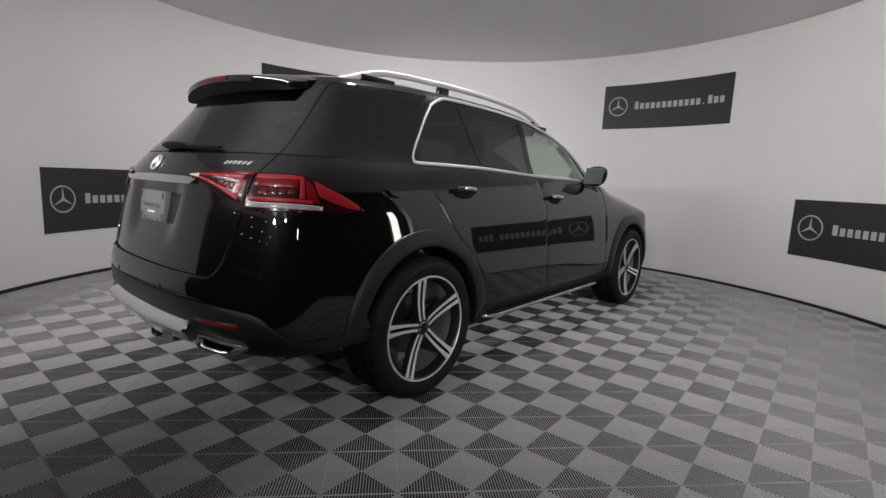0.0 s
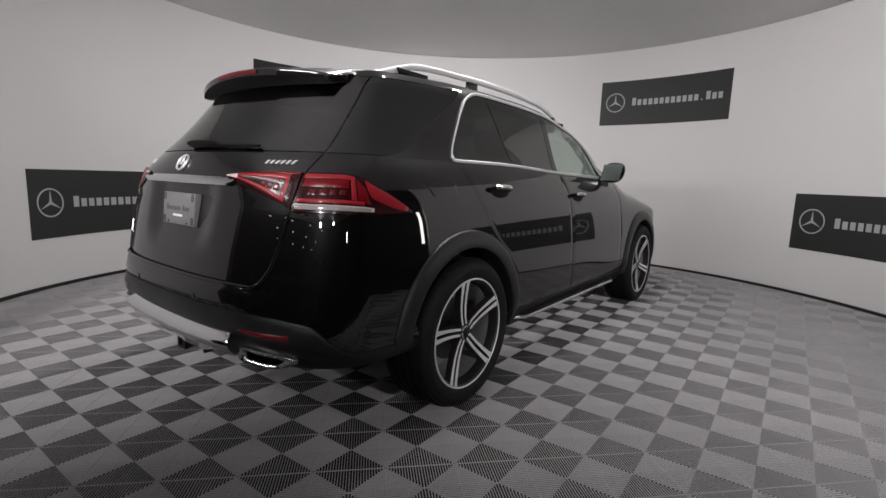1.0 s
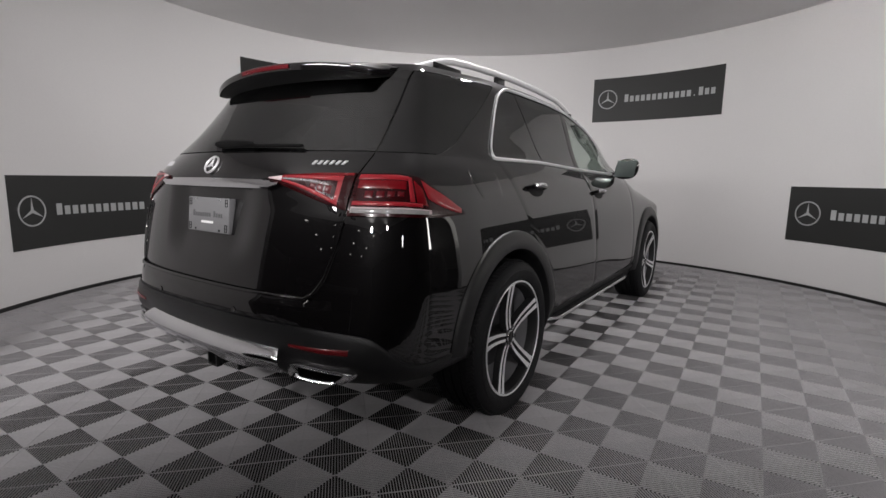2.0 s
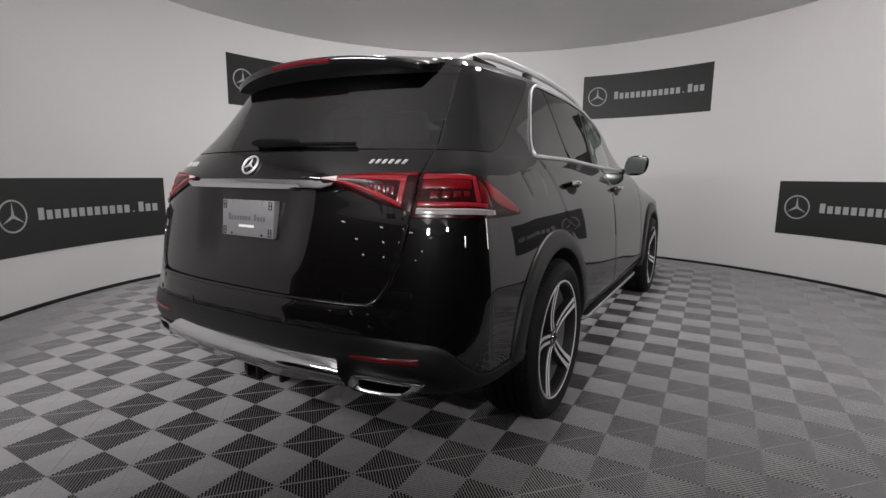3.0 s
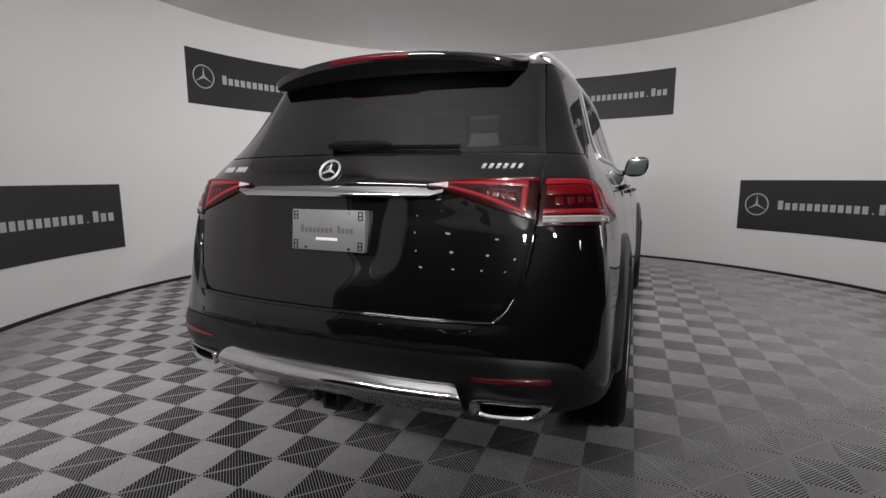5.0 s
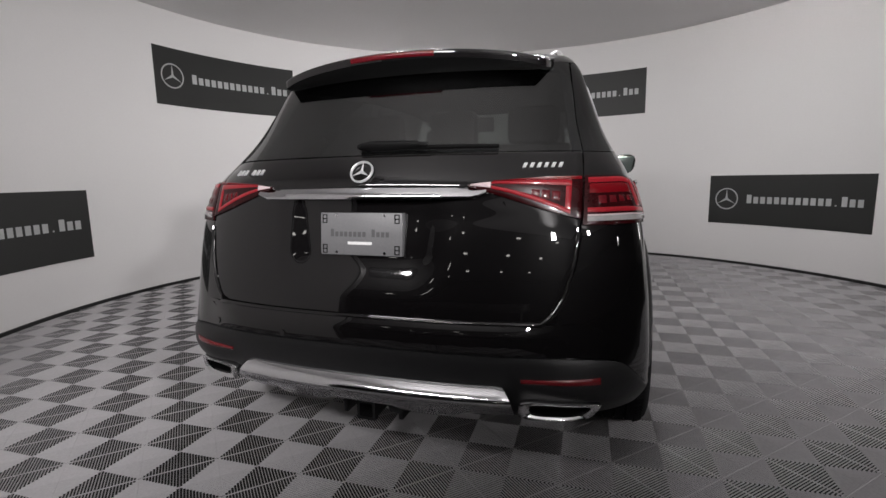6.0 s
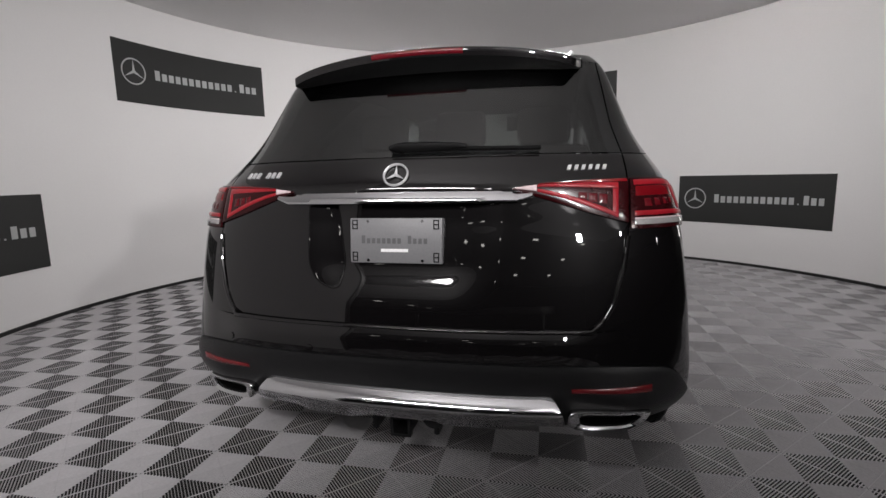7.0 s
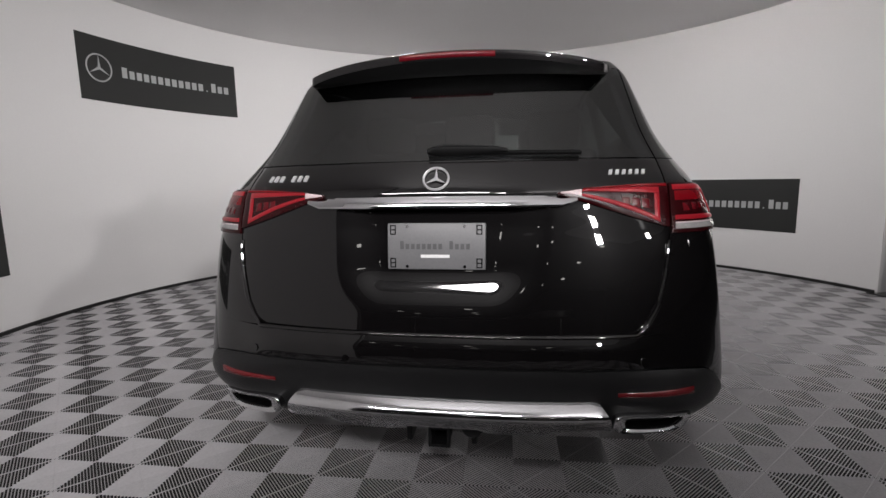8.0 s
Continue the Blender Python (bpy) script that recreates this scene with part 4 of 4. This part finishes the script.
part("receiver_tube", bm, CLADDING, hitch, smooth=False)
bm = bmesh.new()
bmesh.ops.create_cone(bm, cap_ends=True, segments=20, radius1=0.035, radius2=0.035, depth=0.02, matrix=Matrix.Translation((0.105, -0.95, 0.385)) @ Matrix.Rotation(radians(90), 4, "X"))
part("trailer_socket", bm, LININGS, hitch)

# ---- flank details ----
RAIL_X = table([(-0.5, 0.512), (0.0, 0.548), (0.6, 0.566), (1.4, 0.566), (2.0, 0.545)], 0.1)
for s in BOTH:
    # roof rail
    ys = np.linspace(-0.27, 1.98, 66)
    path = []
    for y in ys:
        e, _ = flank(y, 1.655)
        lift = 0.072 * min(ease((y + 0.29) / 0.34) ** 0.7, ease((2.02 - y) / 0.52)) + 0.002
        path.append(Vector((s * RAIL_X(y), y, e.z + lift)))
    rail = part("roof_rail", sweep(path, oval(0.012, 0.017, 12, 2.6)), BRIGHT, suv, "satin aluminium roof rail")
    for y, ln in ((-0.02, 0.12), (0.50, 0.05), (1.70, 0.13)):
        e, _ = flank(y, 1.655)
        bm = bmesh.new()
        box(bm, s * RAIL_X(y) - 0.012, y - ln, e.z - 0.01, s * RAIL_X(y) + 0.012, y + ln, e.z + (0.046 if ln > 0.1 else 0.058), 0.006)
        part("rail_foot", bm, TRIMBLACK, rail)
    # mirror
    bm = bmesh.new()
    bmesh.ops.create_uvsphere(bm, u_segments=24, v_segments=14, radius=1.0)
    for v in bm.verts:
        x, y, z = v.co
        f = 2.8
        k = (abs(x) ** f + abs(z) ** f) ** (1 / f) / max(math.hypot(x, z), 1e-6)
        x, z = (x / k, z / k) if math.hypot(x, z) > 1e-6 else (x, z)
        v.co = Vector((s * (0.918 + 0.092 * x + (0.015 * z)), 2.09 + (0.085 * y if y > 0 else 0.030 * y), 1.264 + 0.084 * z))
    if s < 0:
        bmesh.ops.reverse_faces(bm, faces=bm.faces)
    mir = part("side_mirror", bm, PAINT, suv, "gloss black door mirror housing")
    rows = [[Vector((s * (0.918 + s * u * 0.074 + 0.012 * v), 2.0555 + 0.012 * s * u, 1.264 + v * 0.066)) for u in (-1, -0.9, 0, 0.9, 1)] for v in (-1, -0.85, 0, 0.85, 1)]
    part("mirror_glass", thicken(rows, 0.004, 0.002, 0.001), MIRROR, mir, "mirror glass")
    bm = bmesh.new()
    box(bm, 0.76, 2.06, 1.195, 0.86, 2.13, 1.235, 0.012)
    if s < 0:
        for v in bm.verts:
            v.co.x *= -1
        bmesh.ops.reverse_faces(bm, faces=bm.faces)
    part("mirror_foot", bm, TRIMBLACK, mir)
    # handles
    for y0, zc in ((0.235, 1.118), (1.32, 1.092)):
        path = []
        for k in range(9):
            q, n = flank(y0 + 0.225 * k / 8, zc, 0.004 + 0.034 * math.sin(math.pi * k / 8) ** 0.6)
            path.append(Vector((s * q.x, q.y, q.z)))
        h = part("door_handle", sweep(path, oval(0.009, 0.014, 8)), PAINT, suv, "black door handle with chrome insert")
        rows = []
        for rr, off in ((0.05, 0.0022), (0.8, 0.0022), (1.0, 0.0004)):
            rows.append([(lambda q: Vector((s * q.x, q.y, q.z)))(flank(y0 + 0.112 + 0.095 * rr * math.cos(a), zc - 0.012 + 0.034 * rr * math.sin(a), off)[0]) for a in (2 * math.pi * k / 24 for k in range(24))])
        bm = grid(rows, closed=True)
        bmesh.ops.recalc_face_normals(bm, faces=bm.faces)
        part("handle_bowl", bm, SATINBLACK, h, "dark bowl behind the handle")
        top = [q + Vector((s * 0.007, 0, 0.006)) for q in path[1:-1]]
        part("handle_insert", sweep(top, oval(0.006, 0.010, 8)), CHROME, h, "chrome handle insert")
    # fuel flap, as a slightly raised panel on the right
    if s > 0:
        part("fuel_flap", sheet(lambda u, v: (mix(p_y(-0.285 + 0.05 * (1 - v) ** 2, mix(1.078, 1.192, v)), p_y(-0.045, mix(1.078, 1.192, v)), u), mix(1.078, 1.192, v)), 12, 8, 1, thick=0.003, lift=0.0022, roll=0.0016), PAINT, suv, "black fuel filler flap")
    # running board
    bm = bmesh.new()
    rows = []
    for k in range(40):
        y = mix(0.54, 2.42, k / 39)
        e = min(ease((y - 0.54) / 0.16), ease((2.42 - y) / 0.16))
        xo = 0.80 + 0.112 * e + 0.015
        rows.append([Vector((s * x, y, z)) for x, z in ((0.74, 0.355), (xo - 0.02, 0.345), (xo, 0.332), (xo, 0.305), (xo - 0.03, 0.288), (0.74, 0.288))])
    bm = grid(rows, closed=True)
    bmesh.ops.recalc_face_normals(bm, faces=bm.faces)
    board = part("running_board", bm, RUBBER, suv, "dark running board with bright edge", sharp=50)
    path = []
    for k in range(40):
        y = mix(0.53, 2.43, k / 39)
        e = min(ease((y - 0.53) / 0.16), ease((2.43 - y) / 0.16))
        path.append(Vector((s * (0.80 + 0.112 * e + 0.018), y, 0.318)))
    part("board_edge", sweep(path, oval(0.006, 0.011, 8)), SATIN, board, "bright metal edge")
    for k in range(11):
        x = 0.765 + 0.011 * k
        part("rubber_rib", boxes((min(s * x, s * (x + 0.005)), 0.74, 0.338, max(s * x, s * (x + 0.005)), 2.22, 0.3555 - 0.0005 * k), bevel=0), RUBBER, board, smooth=False)

# ---- fixtures of the added lights, and hall lights seen only in the paint ----
# housings and rods for the added fill lights
for at, aim, _, _, wide, tall in FILL_LEDS:
    m = look(Vector(at), Vector(aim)) @ Matrix.Translation((0, 0, 0.045))
    up = (HIGH + 0.05 if abs(at[0]) < 5.4 else 5.39) - at[2]
    bm = bmesh.new()
    box(bm, -wide / 2 - 0.04, -tall / 2 - 0.03, 0.0, wide / 2 + 0.04, tall / 2 + 0.03, 0.06, 0.01, m)
    for dx in (-0.2, 0.2):  # plumb hanging rods
        q = m @ Vector((dx * min(wide / 0.5, 1), 0, 0.03))
        box(bm, q.x - 0.01, q.y - 0.01, q.z, q.x + 0.01, q.y + 0.01, at[2] + up)
    tagged(part("fill_fixture", bm, TRIMBLACK, None, smooth=False), "black fixture of an added fill light before the open side", "light", "booth lights")
# housings for the added overhead panels
first = None
for px, py in FILL_PANELS:
    if first is None:
        h = PANEL_SIDE / 2 + 0.03
        first = tagged(part("ceiling_fill_panel", boxes((-h, -h, -0.047, h, h, 0.0), bevel=0.006), CEILPAINT, None, smooth=False), "flat white fill light panel added to the booth ceiling", "light", "booth ceiling panels")
        first.matrix_basis = pose(px, py, HIGH - 0.003)
    else:
        copy_thing(first, pose(px, py, HIGH - 0.003))
# body of the uplight added to brighten the ceiling
uplight = new("uplight")
tagged(uplight, "long black floor-standing uplight added as fill behind the car", "light")
UX, UY, UZ = FILL_UPLIGHT
part("housing", boxes((UX - 1.55, UY - 0.2, UZ - 0.09, UX + 1.55, UY + 0.2, UZ - 0.012), bevel=0.01), TRIMBLACK, uplight, smooth=False)
for dx in (-1.3, 1.3):
    part("leg", boxes((UX + dx - 0.03, UY - 0.03, -0.023, UX + dx + 0.03, UY + 0.03, UZ - 0.088), bevel=0.004), TRIMBLACK, uplight, smooth=False)
    part("foot", boxes((UX + dx - 0.06, UY - 0.3, -0.0235, UX + dx + 0.06, UY + 0.3, 0.0), bevel=0.004), TRIMBLACK, uplight, smooth=False)
first = None
for i in range(4):
    for j in range(4):
        x, y = -6 + 5 * i, -9 - 6.0 * j
        if first is None:
            first = tagged(part("hall_light", boxes((-0.2, -0.2, -0.05, 0.2, 0.2, 0.0), bevel=0.01), LEDSMALL, None, smooth=False), "small square white ceiling light of the dark hall", "light", "hall ceiling lights")
            first.matrix_basis = pose(x, y, 5.40)
        else:
            copy_thing(first, pose(x, y, 5.40))
c = on_wall(17.6, ROOM + 0.12, 0)
m = look(c, (CX, CY, 0))
stand = new("light_stand")
tagged(stand, "upright white led tube on a black stand at the wall's end", "light")
bm = bmesh.new()
box(bm, -0.05, 0.9, -0.03, 0.05, 1.9, 0.0, 0.01, m)
part("led_tube", bm, LED, stand, "white glowing tube", smooth=False)
bm = bmesh.new()
box(bm, -0.08, 0.0, 0.002, 0.08, 2.35, 0.03, 0.01, m)
box(bm, -0.25, -0.017, -0.2, 0.25, 0.01, 0.2, 0.01, m)
part("stand_post", bm, TRIMBLACK, stand, smooth=False)

# ---- floor tiles ----
TURN_T, CELL = radians(1.75), 0.1997
SIDE = CELL * math.sqrt(2)


def tile_mesh(ribs=13):
    """One tile, its ribs in concentric squares round its middle, top at z 0."""
    verts, faces = [], []
    half = SIDE / 2 - 0.0005
    pitch = half / ribs
    deep = -0.0052
    for k in range(ribs + 1):
        ro = half - (k - 0.11) * pitch if k else half
        ri = max(ro - pitch * (0.22 if k else 0.11), 0.0004)
        for q in range(4):
            a = math.pi / 2 * q
            c, s = math.cos(a), math.sin(a)
            b = len(verts)
            for r, z in ((ro, deep), (ro - 0.0001, -0.0004), (ro - 0.0004, 0.0), (min(ri + 0.0004, ro - 0.0005), 0.0), (ri + 0.0001, -0.0004), (ri, deep)):
                for t in (-1, 1):
                    x, y = r, r * t
                    verts.append((x * c - y * s, x * s + y * c, z))
            for i in range(5):
                faces.append((b + 2 * i, b + 2 * i + 1, b + 2 * i + 3, b + 2 * i + 2))
    for q in range(4):  # thin cross web from the middle to each side
        a = math.pi / 2 * q
        c, s = math.cos(a), math.sin(a)
        b = len(verts)
        for y, z in ((0.0009, deep), (0.0007, -0.0012), (-0.0007, -0.0012), (-0.0009, deep)):
            for x in (0.003, half):
                verts.append((x * c - y * s, x * s + y * c, z))
        for i in range(3):
            faces.append((b + 2 * i, b + 2 * i + 1, b + 2 * i + 3, b + 2 * i + 2))
    return verts, faces


tv, tf = tile_mesh()
tile_me = bpy.data.meshes.new("floor_tile")
tile_me.from_pydata(tv, [], [f[::-1] for f in tf])
tile_me.materials.append(TILE)
bm = bmesh.new()
bm.from_mesh(tile_me)
bmesh.ops.recalc_face_normals(bm, faces=bm.faces)
up = sum(f.normal.z for f in bm.faces)
if up < 0:
    bmesh.ops.reverse_faces(bm, faces=bm.faces)
bm.to_mesh(tile_me)
bm.free()
bm = bmesh.new()
bmesh.ops.create_cone(bm, cap_ends=True, segments=96, radius1=4.55, radius2=4.55, depth=0.004, matrix=Matrix.Translation((CX, CY, -0.0205)))
floor = part("floor", bm, SLAB, None)
tagged(floor, "booth floor of ribbed grey interlocking plastic tiles", "floor", kind="structure")
spots = []
ct, st = math.cos(TURN_T), math.sin(TURN_T)
for i in range(-40, 41):
    for j in range(-40, 41):
        if (i + j) % 2:
            continue
        qx, qy = 0.0054 + CELL * i, -0.080 + CELL * j
        x, y = qx * ct - qy * st, qx * st + qy * ct
        r = math.hypot(x - CX, y - CY)
        if r < ROOM + (0.5 if y < -0.6 else 0.12):
            spots.append((math.hypot(x - 1.2, y + 1.2), x, y))
spots.sort()
spin = Matrix.Rotation(TURN_T + math.pi / 4, 4, "Z")
for _, x, y in spots[:300]:
    ob = new("tile", tile_me)
    ob.parent = floor
    ob.matrix_basis = Matrix.Translation((x, y, 0)) @ spin
base = np.array(tv)
rot = np.array(spin.to_3x3())
base = base @ rot.T
vs, fs = [], []
nv = len(tv)
good = [tuple(p.vertices) for p in tile_me.polygons]
for k, (_, x, y) in enumerate(spots[300:]):
    vs.append(base + np.array((x, y, 0)))
    fs += [tuple(q + k * nv for q in f) for f in good]
me = bpy.data.meshes.new("far_tiles")
me.from_pydata(np.concatenate(vs).tolist(), [], fs)
me.materials.append(TILE)
ob = new("far_tiles", me)
ob.parent = floor
tagged(ob, "grey ribbed floor tiles", kind="stuff")
